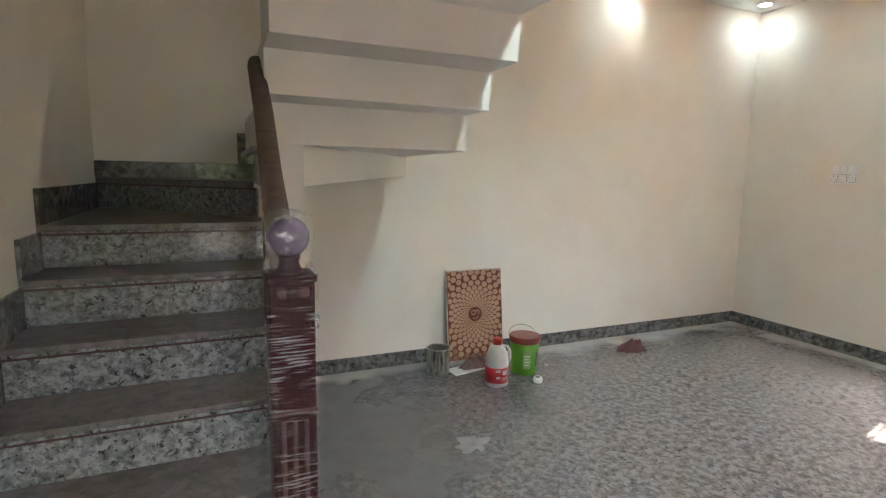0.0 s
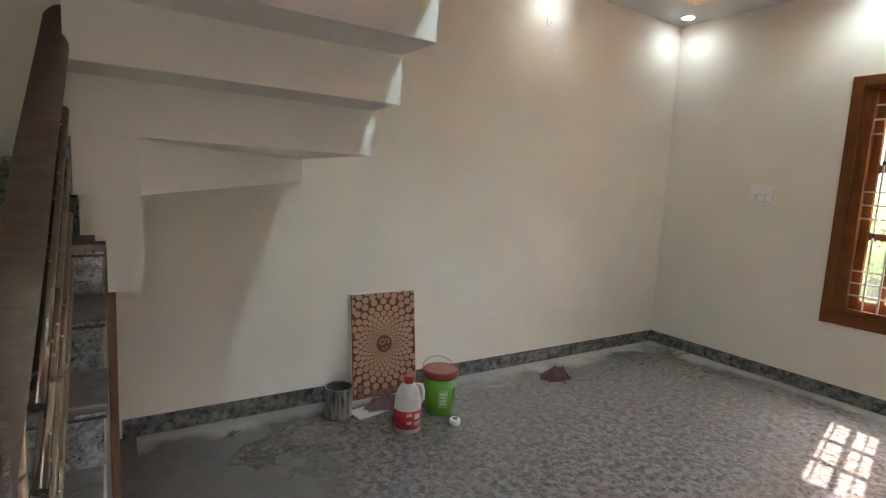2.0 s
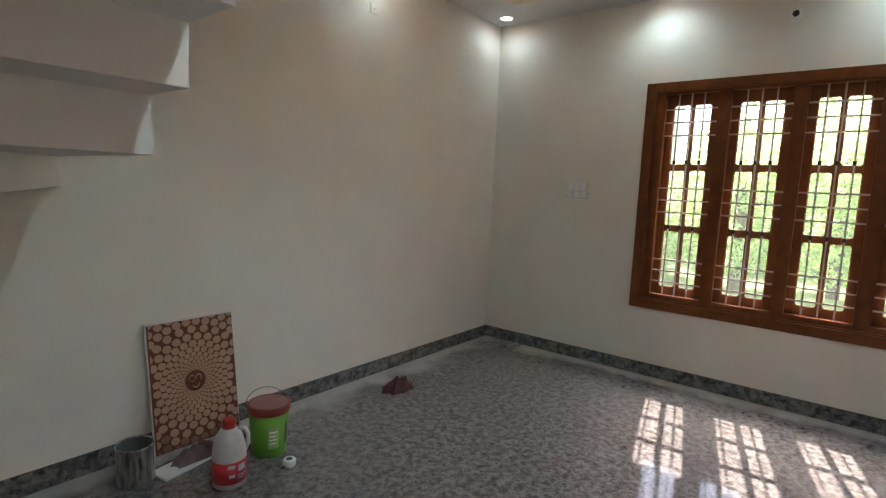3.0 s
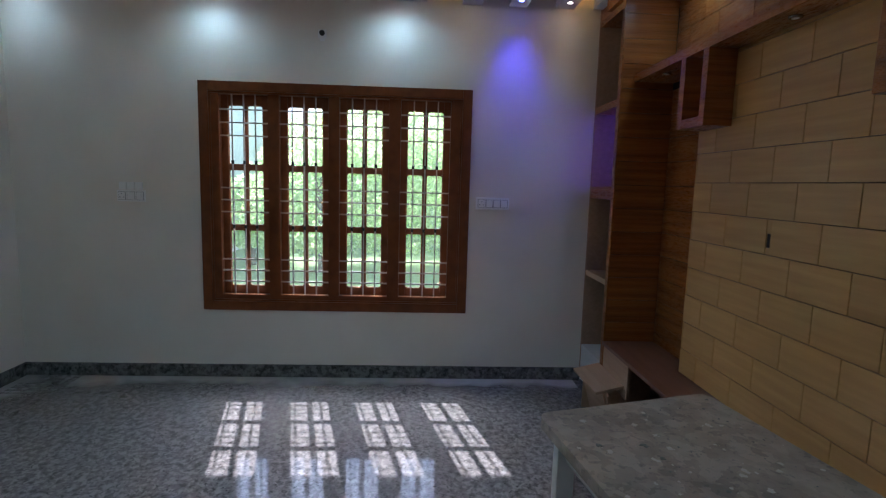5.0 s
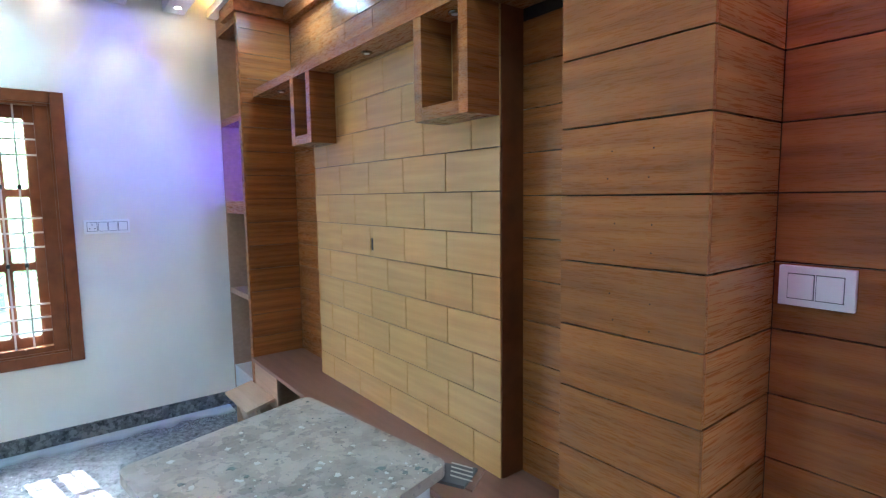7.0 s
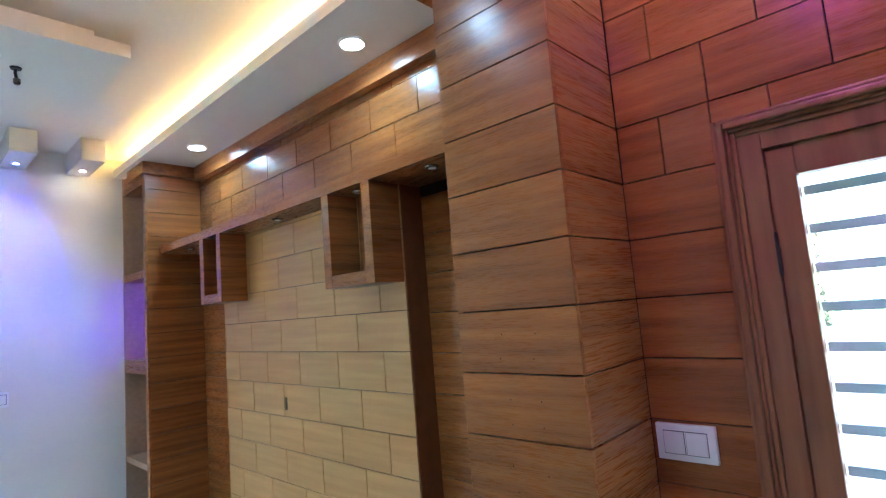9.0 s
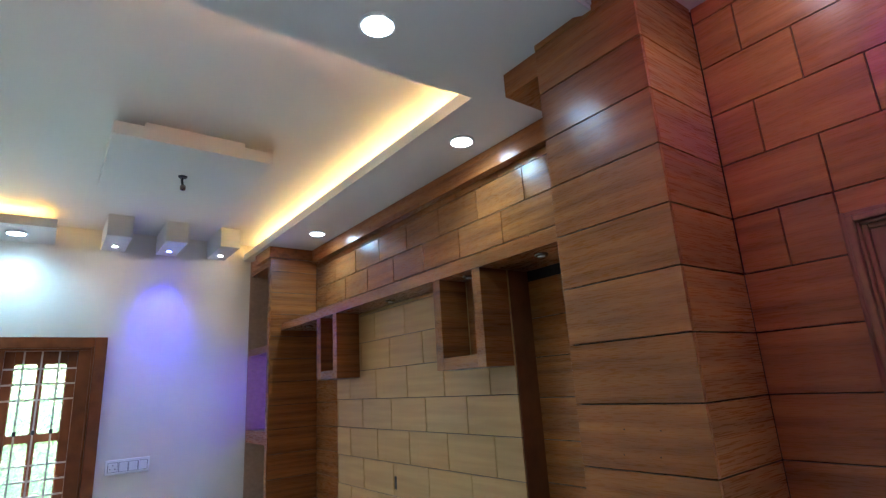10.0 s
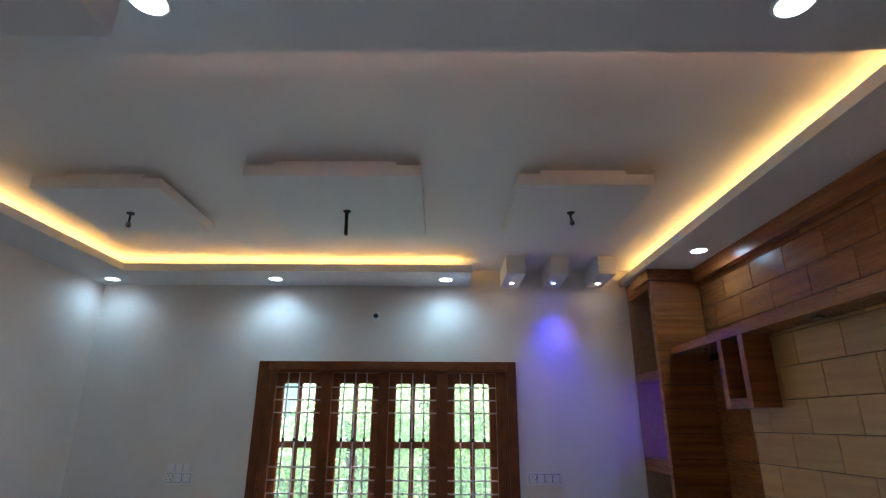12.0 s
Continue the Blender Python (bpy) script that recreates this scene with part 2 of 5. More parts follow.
def piece(name, parent, mat, x0, x1, y0, y1, z0, z1, bevel=0.0009):
    """One board or tile of a cladding; boards of one size share a mesh."""
    key = (name, mat.name, round(x1 - x0, 3), round(y1 - y0, 3), round(z1 - z0, 3))
    if key not in PIECES:
        hx, hy, hz = (x1 - x0) / 2, (y1 - y0) / 2, (z1 - z0) / 2
        bm = boxed(-hx, hx, -hy, hy, -hz, hz)
        if bevel:
            bmesh.ops.bevel(bm, geom=list(bm.edges), offset=bevel, segments=1, affect="EDGES")
        bmesh.ops.recalc_face_normals(bm, faces=bm.faces)
        me = bpy.data.meshes.new(name)
        bm.to_mesh(me)
        bm.free()
        me.materials.append(mat)
        PIECES[key] = me
    ob = new(name, PIECES[key])
    ob.parent = parent
    ob.matrix_parent_inverse = Matrix.Translation(-Vector(parent.get("base", (0, 0, 0))))
    ob.location = ((x0 + x1) / 2, (y0 + y1) / 2, (z0 + z1) / 2)
    return ob


# ---- structure ----
solid("floor", boxed(WEST - 0.2, EAST + 0.2, -1.5, NORTH + 0.2, -0.15, 0.0), M_FLOOR, "polished speckled grey granite floor", "floor")
solid("wall_north", boxed(WEST - 0.2, EAST + 0.2, NORTH, NORTH + 0.2, 0.0, FLOOR2), M_WALL, "plain cream painted wall", "wall")
solid("wall_west", boxed(WEST - 0.2, WEST, -1.5, NORTH, 0.0, FLOOR2), M_WALL, "plain cream painted wall beside the stairs", "wall")
WY0, WY1, WZ0, WZ1 = 0.10, 2.065, 0.555, 2.215      # rough opening of the east window
bm = bmesh.new()
box(bm, EAST, EAST + 0.2, -1.5, WY0, 0.0, FLOOR2)
box(bm, EAST, EAST + 0.2, WY1, NORTH, 0.0, FLOOR2)
box(bm, EAST, EAST + 0.2, WY0, WY1, 0.0, WZ0)
box(bm, EAST, EAST + 0.2, WY0, WY1, WZ1, FLOOR2)
solid("wall_east", bm, M_WALL, "cream painted wall with a wide window", "wall")
DX0, DX1, DZ1 = -0.40, 0.64, 2.10                   # rough opening of the south door
bm = bmesh.new()
box(bm, DX1, 1.25, DOORWALL - 0.2, DOORWALL - 0.012, 0.0, FLOOR2)
box(bm, WEST, DX0, DOORWALL - 0.2, DOORWALL - 0.012, 0.0, FLOOR2)
box(bm, DX0, DX1, DOORWALL - 0.2, DOORWALL - 0.012, DZ1, FLOOR2)
solid("wall_south", bm, M_GROOVE, "dark backing of the clad door wall", "wall")
solid("wall_television", boxed(1.25, EAST, TVWALL - 0.2, TVWALL - 0.012, 0.0, 3.2), M_GROOVE, "dark backing of the clad television wall", "wall")
# out of view: added lid that keeps the sky out of the stairwell
solid("stairwell_roof", boxed(WEST - 0.2, EAST + 0.2, -1.5, NORTH + 0.2, FLOOR2, FLOOR2 + 0.1), M_CEIL, "unseen white roof added to close the stairwell", "ceiling")

# false ceiling: a lower ring, a raised middle tray, a fascia along the door bay
STAIR_X = 1.065
bm = bmesh.new()
box(bm, STAIR_X, 4.09, TVWALL - 0.01, -0.80, CEIL, 2.905)      # south strip
box(bm, 4.09, EAST, TVWALL - 0.01, -0.80, CEIL, 2.905)
box(bm, 4.09, EAST, 0.433, 3.045, CEIL, 2.905)                # east strip
box(bm, STAIR_X, EAST, 3.045, NORTH, CEIL, 2.905)             # north strip
prism(bm, [(1.04, -0.80), (1.625, -0.80), (1.645, -0.55), (1.655, 0.6), (1.675, 1.893), (1.60, 1.90), (1.60, 1.96), (1.60, 3.045), (1.065, 3.045), (1.065, 0.45), (1.04, 0.45)], CEIL, 2.905)
solid("ceiling", bm, M_CEIL, "white dropped plaster ceiling ring with downlights", "ceiling")
solid("ceiling_tray", boxed(1.04, EAST, TVWALL, NORTH, COFFER, COFFER + 0.2), M_CEIL, "white raised ceiling tray", "ceiling")
bm = bmesh.new()
prism(bm, [(1.045, -0.80), (1.262, -0.60), (1.255, -0.42), (1.235, -0.2), (1.19, 0.05), (1.10, 0.3), (1.045, 0.4)], CEIL - 0.016, CEIL - 0.001)
solid("ceiling_plate", bm, M_CEIL, "thin curved white plaster layer under the ceiling", "ceiling")
solid("ceiling_door_bay", boxed(WEST, 1.04, DOORWALL - 0.012, 0.30, 2.885, 3.2), M_CEIL, "white ceiling above the door", "ceiling")
solid("slab_edge", boxed(1.04, 1.06, -1.2, NORTH, 2.905, 3.2), M_CEIL, "white slab edge beside the stairwell", "ceiling")
# out of view as well: added side that closes the stairwell below the lid
solid("wall_upper", boxed(1.06, 1.2, -1.2, NORTH, 3.2, FLOOR2), M_WALL, "unseen upper wall added to close the stairwell", "wall")

# skirting
for i, b in enumerate(((0.24, EAST - 0.014, NORTH - 0.014, NORTH, 0.0, 0.10), (EAST - 0.014, EAST, -0.86, NORTH, 0.0, 0.10))):
    solid("baseboard", boxed(*b, bevel=0.002), M_SKIRT, "dark polished granite skirting", "skirting")

# ---- staircase ----
RISE, GOING, SX = 0.157, 0.237, 0.105
STEPS = [(0.512 + RISE * k, 1.40 + GOING * k) for k in range(-3, 5)]     # (tread height, nosing line)
SIDE = [0.105, 0.105, 0.105, 0.105, 0.173, 0.186, 0.186, 0.186]          # open end of each step; the wider ones carry the railing
stairs = thing("staircase", (-0.28, 1.6, 0), "granite staircase with winders and a white folded underside", "staircase", kind="structure")
bm = bmesh.new()
for i, (z, y) in enumerate(STEPS):
    y1 = STEPS[i + 1][1] if i + 1 < len(STEPS) else 2.59
    box(bm, WEST, SIDE[i] - 0.004, y + 0.012, y1 + 0.012, 0.0, z - 0.032)
prism(bm, [(WEST, 2.60), (SX - 0.006, 2.60), (SX - 0.006, NORTH), (WEST, NORTH)], 1.0, 1.14 - 0.032)
prism(bm, [(SX, 2.61), (SX, NORTH), (WEST + 0.01, NORTH)], 1.109, 1.305 - 0.032)
part("flight_body", bm, M_STAIRWHITE, stairs, "white painted concrete flight")
for i, (z, y) in enumerate(STEPS):
    y1 = STEPS[i + 1][1] + 0.01 if i + 1 < len(STEPS) else None
    if y1:
        part("tread", boxed(WEST, SIDE[i] + 0.012, y - 0.012, y1, z - 0.02, z, bevel=0.004), M_TREAD, stairs, "dusty dark granite tread")
    else:
        part("tread", prism(bmesh.new(), [(WEST, y - 0.012), (SIDE[i] + 0.012, y - 0.012), (SIDE[i] + 0.012, 2.60), (SX + 0.012, 2.60), (WEST, NORTH)], z - 0.02, z), M_TREAD, stairs, "dusty dark granite winder tread")
    part("nosing", boxed(WEST, SIDE[i] + 0.01, y - 0.010, y + 0.006, z - 0.030, z - 0.0205, bevel=0.003), M_RISER, stairs)
    part("inlay_strip", boxed(WEST, SIDE[i] + 0.008, y - 0.004, y + 0.008, z - 0.0385, z - 0.0305), M_LINE, stairs, "maroon line under the nosing")
    part("riser", boxed(WEST, SIDE[i] + 0.002, y, y + 0.012, (STEPS[i - 1][0] if i else 0.0) + 0.001, z - 0.039), M_RISER, stairs, "polished speckled granite riser")


def wall_strip(bm, a, b, z0, z1, thick):
    """An upright slab between two plan points, thickened to its left."""
    d = (Vector(b) - Vector(a)).normalized()
    n = Vector((-d.y, d.x)) * thick
    return prism(bm, [a, b, tuple(Vector(b) + n), tuple(Vector(a) + n)], z0, z1)


PIVOT, CORNER = (SX + 0.012, 2.59), (WEST + 0.004, NORTH - 0.004)
part("riser", wall_strip(bmesh.new(), CORNER, PIVOT, 1.141, 1.266, 0.012), M_RISER, stairs, "dark speckled granite winder riser")
part("inlay_strip", wall_strip(bmesh.new(), (CORNER[0] - 0.003, CORNER[1] - 0.003), (PIVOT[0] - 0.003, PIVOT[1] - 0.003), 1.2665, 1.2745, 0.012), M_LINE, stairs)
part("tread", prism(bmesh.new(), [(WEST, NORTH), (SX, 2.58), (SX, NORTH)], 1.275, 1.305), M_TREAD, stairs, "dusty granite winder tread")
part("riser", boxed(SX, SX + 0.012, 2.59, NORTH, 1.306, 1.43), M_RISER, stairs)
part("nosing", boxed(SX - 0.012, SX + 0.12, 2.50, NORTH, 1.432, 1.462, bevel=0.004), M_TREAD, stairs)
# granite skirting along the walls, stepping up with the flight
for i, (z, y) in enumerate(STEPS):
    y1 = STEPS[i + 1][1] if i + 1 < len(STEPS) else NORTH - 0.014
    part("stair_skirting", boxed(WEST, WEST + 0.014, y - 0.012, y1 - 0.012, z, z + 0.135, bevel=0.002), M_SKIRT, stairs, "dark granite stepped skirting")
part("stair_skirting", boxed(WEST, SX + 0.006, NORTH - 0.014, NORTH, 1.305, 1.395, bevel=0.002), M_SKIRT, stairs)
part("stair_skirting", boxed(SX - 0.030, SX + 0.13, NORTH - 0.015, NORTH, 1.395, 1.575, bevel=0.002), M_SKIRT, stairs)
# upper flight, seen from below as folded white steps
UX0, UX1 = 0.122, 1.066
bm = bmesh.new()
prism(bm, [(UX0, 2.343), (0.294, 2.343), (1.142, NORTH), (UX0, NORTH)], 1.29, 1.466)
for v in bm.verts:
    if v.co.z < 1.3:
        v.co.z += 0.054 * max(0.0, v.co.x - 0.294) / 0.848      # its underside climbs towards the wall
part("winder_soffit", bm, M_STAIRWHITE, stairs, "white painted underside of the winder")
bm = prism(bmesh.new(), [(0.201, 0.990), (0.288, 0.990), (0.304, 1.115), (0.290, 1.2905), (0.172, 1.2905), (0.172, 1.150), (0.201, 1.150)], -2.70, -2.345)
for v in bm.verts:
    v.co = Vector((v.co.x, -v.co.z, v.co.y))
part("winder_soffit", bm, M_STAIRWHITE, stairs, "tapered white plaster drop below the winder")
part("folded_step", prism(bmesh.new(), [(UX0, 2.344), (UX1, 2.344), (1.10, NORTH), (UX0, NORTH)], 1.4665, 1.64), M_STAIRWHITE, stairs, "white folded plaster step")
for i in range(7):
    y, z = 2.119 - 0.2275 * i, (1.635, 1.799, 1.975, 2.185, 2.398, 2.59, 2.77)[i]
    part("folded_step", boxed(UX0, UX1, y, y + 0.30, z, z + 0.20, bevel=0.003), M_STAIRWHITE, stairs)
part("understair_wall", boxed(0.112, 0.196, 2.44, NORTH, 0.0, 0.9895), M_STAIRWHITE, stairs, "white painted wall below the winder")
M_PANEL = material("brown_panel_board", (0.20, 0.095, 0.05), 0.45, (0.12, 0.052, 0.028), 3.0, 0.05, 40.0, stretch=(9, 9, 1))
solid("understair_panel", boxed(0.197, 0.222, 2.40, NORTH - 0.001, 0.0, 0.985, bevel=0.003), M_PANEL, "brown boarded panel closing the space under the stairs", "panel", kind="")

# newel post wrapped in film, padded handrail and steel rails
newel = thing("newel_post", (0.069, 1.087, 0.0), "dark red wooden newel post wrapped in clear plastic film", "newel post")
NZ = STEPS[1][0]
M_RED = material("dark_red_polished_wood", (0.050, 0.006, 0.009), 0.6, (0.026, 0.003, 0.005), 5.0, 0.05, 30.0)
M_RED.node_tree.nodes["Principled BSDF"].inputs["Specular IOR Level"].default_value = 0.15
M_BALL = material("purple_tinted_ball", (0.155, 0.115, 0.18), 0.15, (0.10, 0.072, 0.12), 4.0, coat=0.6)


def film(name, haze, most, stretch):
    """Clear crumpled stretch film: see-through, faintly milky, its sharp glints put in as noise-masked bright streaks.
    """
    m = bpy.data.materials.new(name)
    m.use_nodes = True
    nt = m.node_tree
    p = nt.nodes["Principled BSDF"]
    p.inputs["Base Color"].default_value = (0.92, 0.90, 0.93, 1)
    p.inputs["Metallic"].default_value = 0.6
    p.inputs["Roughness"].default_value = 0.13
    clear = nt.nodes.new("ShaderNodeBsdfTransparent")
    mix = nt.nodes.new("ShaderNodeMixShader")
    tc = nt.nodes.new("ShaderNodeTexCoord")
    mp = nt.nodes.new("ShaderNodeMapping")
    mp.inputs["Scale"].default_value = stretch
    mp.inputs["Rotation"].default_value = (0.12, 0.2, 0)
    n = nt.nodes.new("ShaderNodeTexNoise")
    n.inputs["Scale"].default_value, n.inputs["Detail"].default_value, n.inputs["Distortion"].default_value = 1.6, 6.0, 0.8
    n2 = nt.nodes.new("ShaderNodeTexNoise")
    n2.inputs["Scale"].default_value, n2.inputs["Detail"].default_value = 1.1, 4.0
    b = nt.nodes.new("ShaderNodeBump")
    b.inputs["Strength"].default_value, b.inputs["Distance"].default_value = 1.0, 0.02
    # streak mask that decides where the bright glints are painted in
    r = nt.nodes.new("ShaderNodeMapRange")
    r.inputs["From Min"].default_value, r.inputs["From Max"].default_value = 0.82, 0.93
    r.inputs["To Min"].default_value, r.inputs["To Max"].default_value = haze, most
    nt.links.new(tc.outputs["Object"], mp.inputs[0])
    nt.links.new(mp.outputs[0], n.inputs["Vector"])
    nt.links.new(mp.outputs[0], n2.inputs["Vector"])
    nt.links.new(n.outputs[0], b.inputs["Height"])
    nt.links.new(b.outputs[0], p.inputs["Normal"])
    patch = nt.nodes.new("ShaderNodeTexNoise")
    patch.inputs["Scale"].default_value, patch.inputs["Detail"].default_value = 13.0, 2.0
    nt.links.new(tc.outputs["Object"], patch.inputs["Vector"])
    gather = nt.nodes.new("ShaderNodeMath")
    gather.operation = "MULTIPLY_ADD"
    gather.inputs[1].default_value = 0.55
    nt.links.new(patch.outputs[0], gather.inputs[0])
    nt.links.new(n2.outputs[0], gather.inputs[2])
    nt.links.new(gather.outputs[0], r.inputs["Value"])
    nt.links.new(r.outputs[0], mix.inputs[0])
    nt.links.new(clear.outputs[0], mix.inputs[1])
    nt.links.new(p.outputs[0], mix.inputs[2])
    nt.links.new(mix.outputs[0], nt.nodes["Material Output"].inputs["Surface"])
    return m


def crumple(bm, reach, seed):
    """Push the film in and out in long, nearly level creases."""
    for v in bm.verts:
        q = Vector((v.co.x * 9 + seed, v.co.y * 9, v.co.z * 55 + v.co.x * 22))
        v.co += Vector((v.co.x - cx, v.co.y - cy, 0)).normalized() * reach * (0.6 + noise.noise(q) + 0.5 * noise.noise(q * 2.3))
    return bm


def sleeve(half, z0, z1, rows=150, side=7):
    """A square film sleeve with a rounded plan, open at both ends."""
    plan = []
    for k in range(4):
        for i in range(side):
            f = -1 + 2 * i / side
            x, y = f * half, -half
            for q in range(k):
                x, y = -y, x
            plan.append((x, y))
    bm = bmesh.new()
    rings = [[bm.verts.new((cx + x, cy + y, z0 + (z1 - z0) * j / rows)) for x, y in plan] for j in range(rows + 1)]
    for a, b in zip(rings, rings[1:]):
        for i in range(len(plan)):
            bm.faces.new((a[i], a[(i + 1) % len(plan)], b[(i + 1) % len(plan)], b[i])).smooth = True
    return bm


M_FILM = film("crumpled_stretch_film", 0.05, 0.72, (13, 13, 250))
M_BAG = film("milky_film_bag", 0.07, 0.5, (30, 30, 36))
cx, cy = 0.069, 1.087
M_FLUTE = material("dull_pink_bare_wood", (0.09, 0.03, 0.034), 0.5, (0.06, 0.018, 0.02), 12.0)
part("post", boxed(cx - 0.043, cx + 0.043, cy - 0.043, cy + 0.043, 0.0, 1.140, bevel=0.006), M_RED, newel)
part("cap", boxed(cx - 0.047, cx + 0.047, cy - 0.047, cy + 0.047, 1.138, 1.152, bevel=0.005), M_RED, newel)
for dx in (-0.022, 0.0, 0.022):
    part("flute", boxed(cx + dx - 0.004, cx + dx + 0.004, cy - 0.0465, cy - 0.040, 0.56, 0.86, bevel=0.002), M_FLUTE, newel)
part("band", boxed(cx - 0.0455, cx + 0.0455, cy - 0.0455, cy + 0.0455, 0.872, 0.884, bevel=0.003), M_FLUTE, newel)
for dx in (-0.021, 0.021):
    part("rosette", lathe(bmesh.new(), [(0.011, 0.0), (0.011, 0.002), (0.006, 0.004), (0.002, 0.004)], (0, 0, 0)), M_FLUTE, newel).matrix_basis = pose(cx + dx, cy - 0.0432, 1.120, 90, 0, 0)
part("neck", lathe(bmesh.new(), [(0.030, 0.0), (0.024, 0.008), (0.018, 0.02), (0.022, 0.034)], (cx, cy, 1.152)), M_RED, newel)
ball = [(max(0.004, 0.040 * math.cos(radians(a))), 0.040 * math.sin(radians(a))) for a in range(-85, 86, 10)]
part("ball", lathe(bmesh.new(), ball, (cx, cy, 1.223)), M_BALL, newel, "round purple-grey ball finial")
part("film", crumple(sleeve(0.0470, 0.05, 1.156), 0.0030, 1.0), M_FILM, newel, "clear crumpled plastic film")
bag = [(0.050, -0.066), (0.046, -0.050), (0.041, -0.034), (0.043, -0.018), (0.048, 0.0), (0.051, 0.018), (0.048, 0.034), (0.038, 0.047), (0.020, 0.054), (0.006, 0.056)]
part("film", crumple(lathe(bmesh.new(), bag, (cx, cy, 1.223), 40), 0.0035, 6.0), M_BAG, newel, "loose milky plastic bag round the ball")

rail = thing("stair_railing", (0.1, 1.6, 0.7), "stainless steel stair railing with a cloth-wrapped handrail", "railing")
SLOPE = RISE / GOING
HR = [(0.082, 1.13, 0.985), (0.087, 1.36, 1.127), (0.091, 1.536, 1.248), (0.096, 1.74, 1.408), (0.102, 1.935, 1.546), (0.104, 2.087, 1.641), (0.106, 2.26, 1.752), (0.112, 2.318, 1.775)]
part("handrail", tube(bmesh.new(), HR, 0.032, 16), M_WRAP, rail, "brown cloth-wrapped handrail")
for drop in (0.27, 0.39, 0.51, 0.63):
    part("rail_pipe", tube(bmesh.new(), [(0.122 + 0.006 * f, 1.31 + 0.67 * f, 1.324 - drop + SLOPE * 0.67 * f) for f in (0, 0.25, 0.5, 0.75, 1)], 0.0105), M_STEEL, rail, "slim stainless steel pipe")
for y in (1.30, 1.95):
    z = 0.975 + 0.69 * (y - 1.13)
    zb = max(zz for zz, yy in STEPS if yy <= y)
    part("baluster", tube(bmesh.new(), [(0.100, y, zb), (0.100, y, min(z, 1.76))], 0.012), M_STEEL, rail)

# ---- window ----
win = thing("window_1", (EAST, 1.08, 0.53), "wide teak window with four barred casements", "window", kind="structure")
TY0, TY1, TZ0, TZ1 = 0.079, 2.085, 0.535, 2.236
TW, TX = 0.070, EAST - 0.022
part("window_frame", boxed(TX, EAST + 0.01, TY0, TY0 + TW, TZ0, TZ1, bevel=0.004), M_TEAKDARK, win)
part("window_frame", boxed(TX, EAST + 0.01, TY1 - TW, TY1, TZ0, TZ1, bevel=0.004), M_TEAKDARK, win)
part("window_frame", boxed(TX + 0.001, EAST + 0.01, TY0 + TW, TY1 - TW, TZ1 - TW, TZ1, bevel=0.004), M_TEAKDARK, win)
part("window_frame", boxed(TX + 0.001, EAST + 0.01, TY0 + TW, TY1 - TW, TZ0, TZ0 + TW, bevel=0.004), M_TEAKDARK, win)


def bead(y0, y1, z0, z1, w=0.004, r=0.014):
    """A thin glazing bead round a pane, rounded inside its corners."""
    bm = bmesh.new()
    inner, outer = [], []
    for cy0, cz0, sy, sz in ((y0, z0, 1, 1), (y1, z0, -1, 1), (y1, z1, -1, -1), (y0, z1, 1, -1)):
        for k in range(7):
            a = radians(15 * k if sy * sz < 0 else 90 - 15 * k)
            inner.append((cy0 + sy * (w + r - r * math.sin(a)), cz0 + sz * (w + r - r * math.cos(a))))
            outer.append((cy0, cz0))
    rings = [[bm.verts.new((x, y, z)) for y, z in ring] for x, ring in ((EAST + 0.053, outer), (EAST + 0.053, inner), (EAST + 0.0605, inner))]
    n = len(inner)
    for low, top in zip(rings, rings[1:]):
        for k in range(n):
            bm.faces.new((low[k], low[(k + 1) % n], top[(k + 1) % n], top[k]))
    bmesh.ops.remove_doubles(bm, verts=bm.verts, dist=1e-5)
    bmesh.ops.dissolve_degenerate(bm, edges=bm.edges, dist=1e-6)
    return bm


BAYS = [(1.590, 1.945), (1.146, 1.508), (0.697, 1.066), (0.235, 0.609)]
GZ0, GZ1 = 0.655, 2.150
posts = [(TY0 + TW, BAYS[3][0]), (BAYS[3][1], BAYS[2][0]), (BAYS[2][1], BAYS[1][0]), (BAYS[1][1], BAYS[0][0]), (BAYS[0][1], TY1 - TW)]
for y0, y1, z0, z1 in ((TY0 + TW, TY0 + TW + 0.014, TZ0 + TW, TZ1 - TW), (TY1 - TW - 0.014, TY1 - TW, TZ0 + TW, TZ1 - TW), (TY0 + TW + 0.014, TY1 - TW - 0.014, TZ1 - TW - 0.014, TZ1 - TW), (TY0 + TW + 0.014, TY1 - TW - 0.014, TZ0 + TW, TZ0 + TW + 0.014)):
    part("frame_bead", boxed(EAST - 0.013, EAST + 0.01, y0, y1, z0, z1, bevel=0.004), M_TEAKDARK, win)
for a, b in posts:
    part("mullion", boxed(EAST - 0.004, EAST + 0.09, a, b, TZ0 + TW, TZ1 - TW, bevel=0.003), M_TEAKDARK, win)
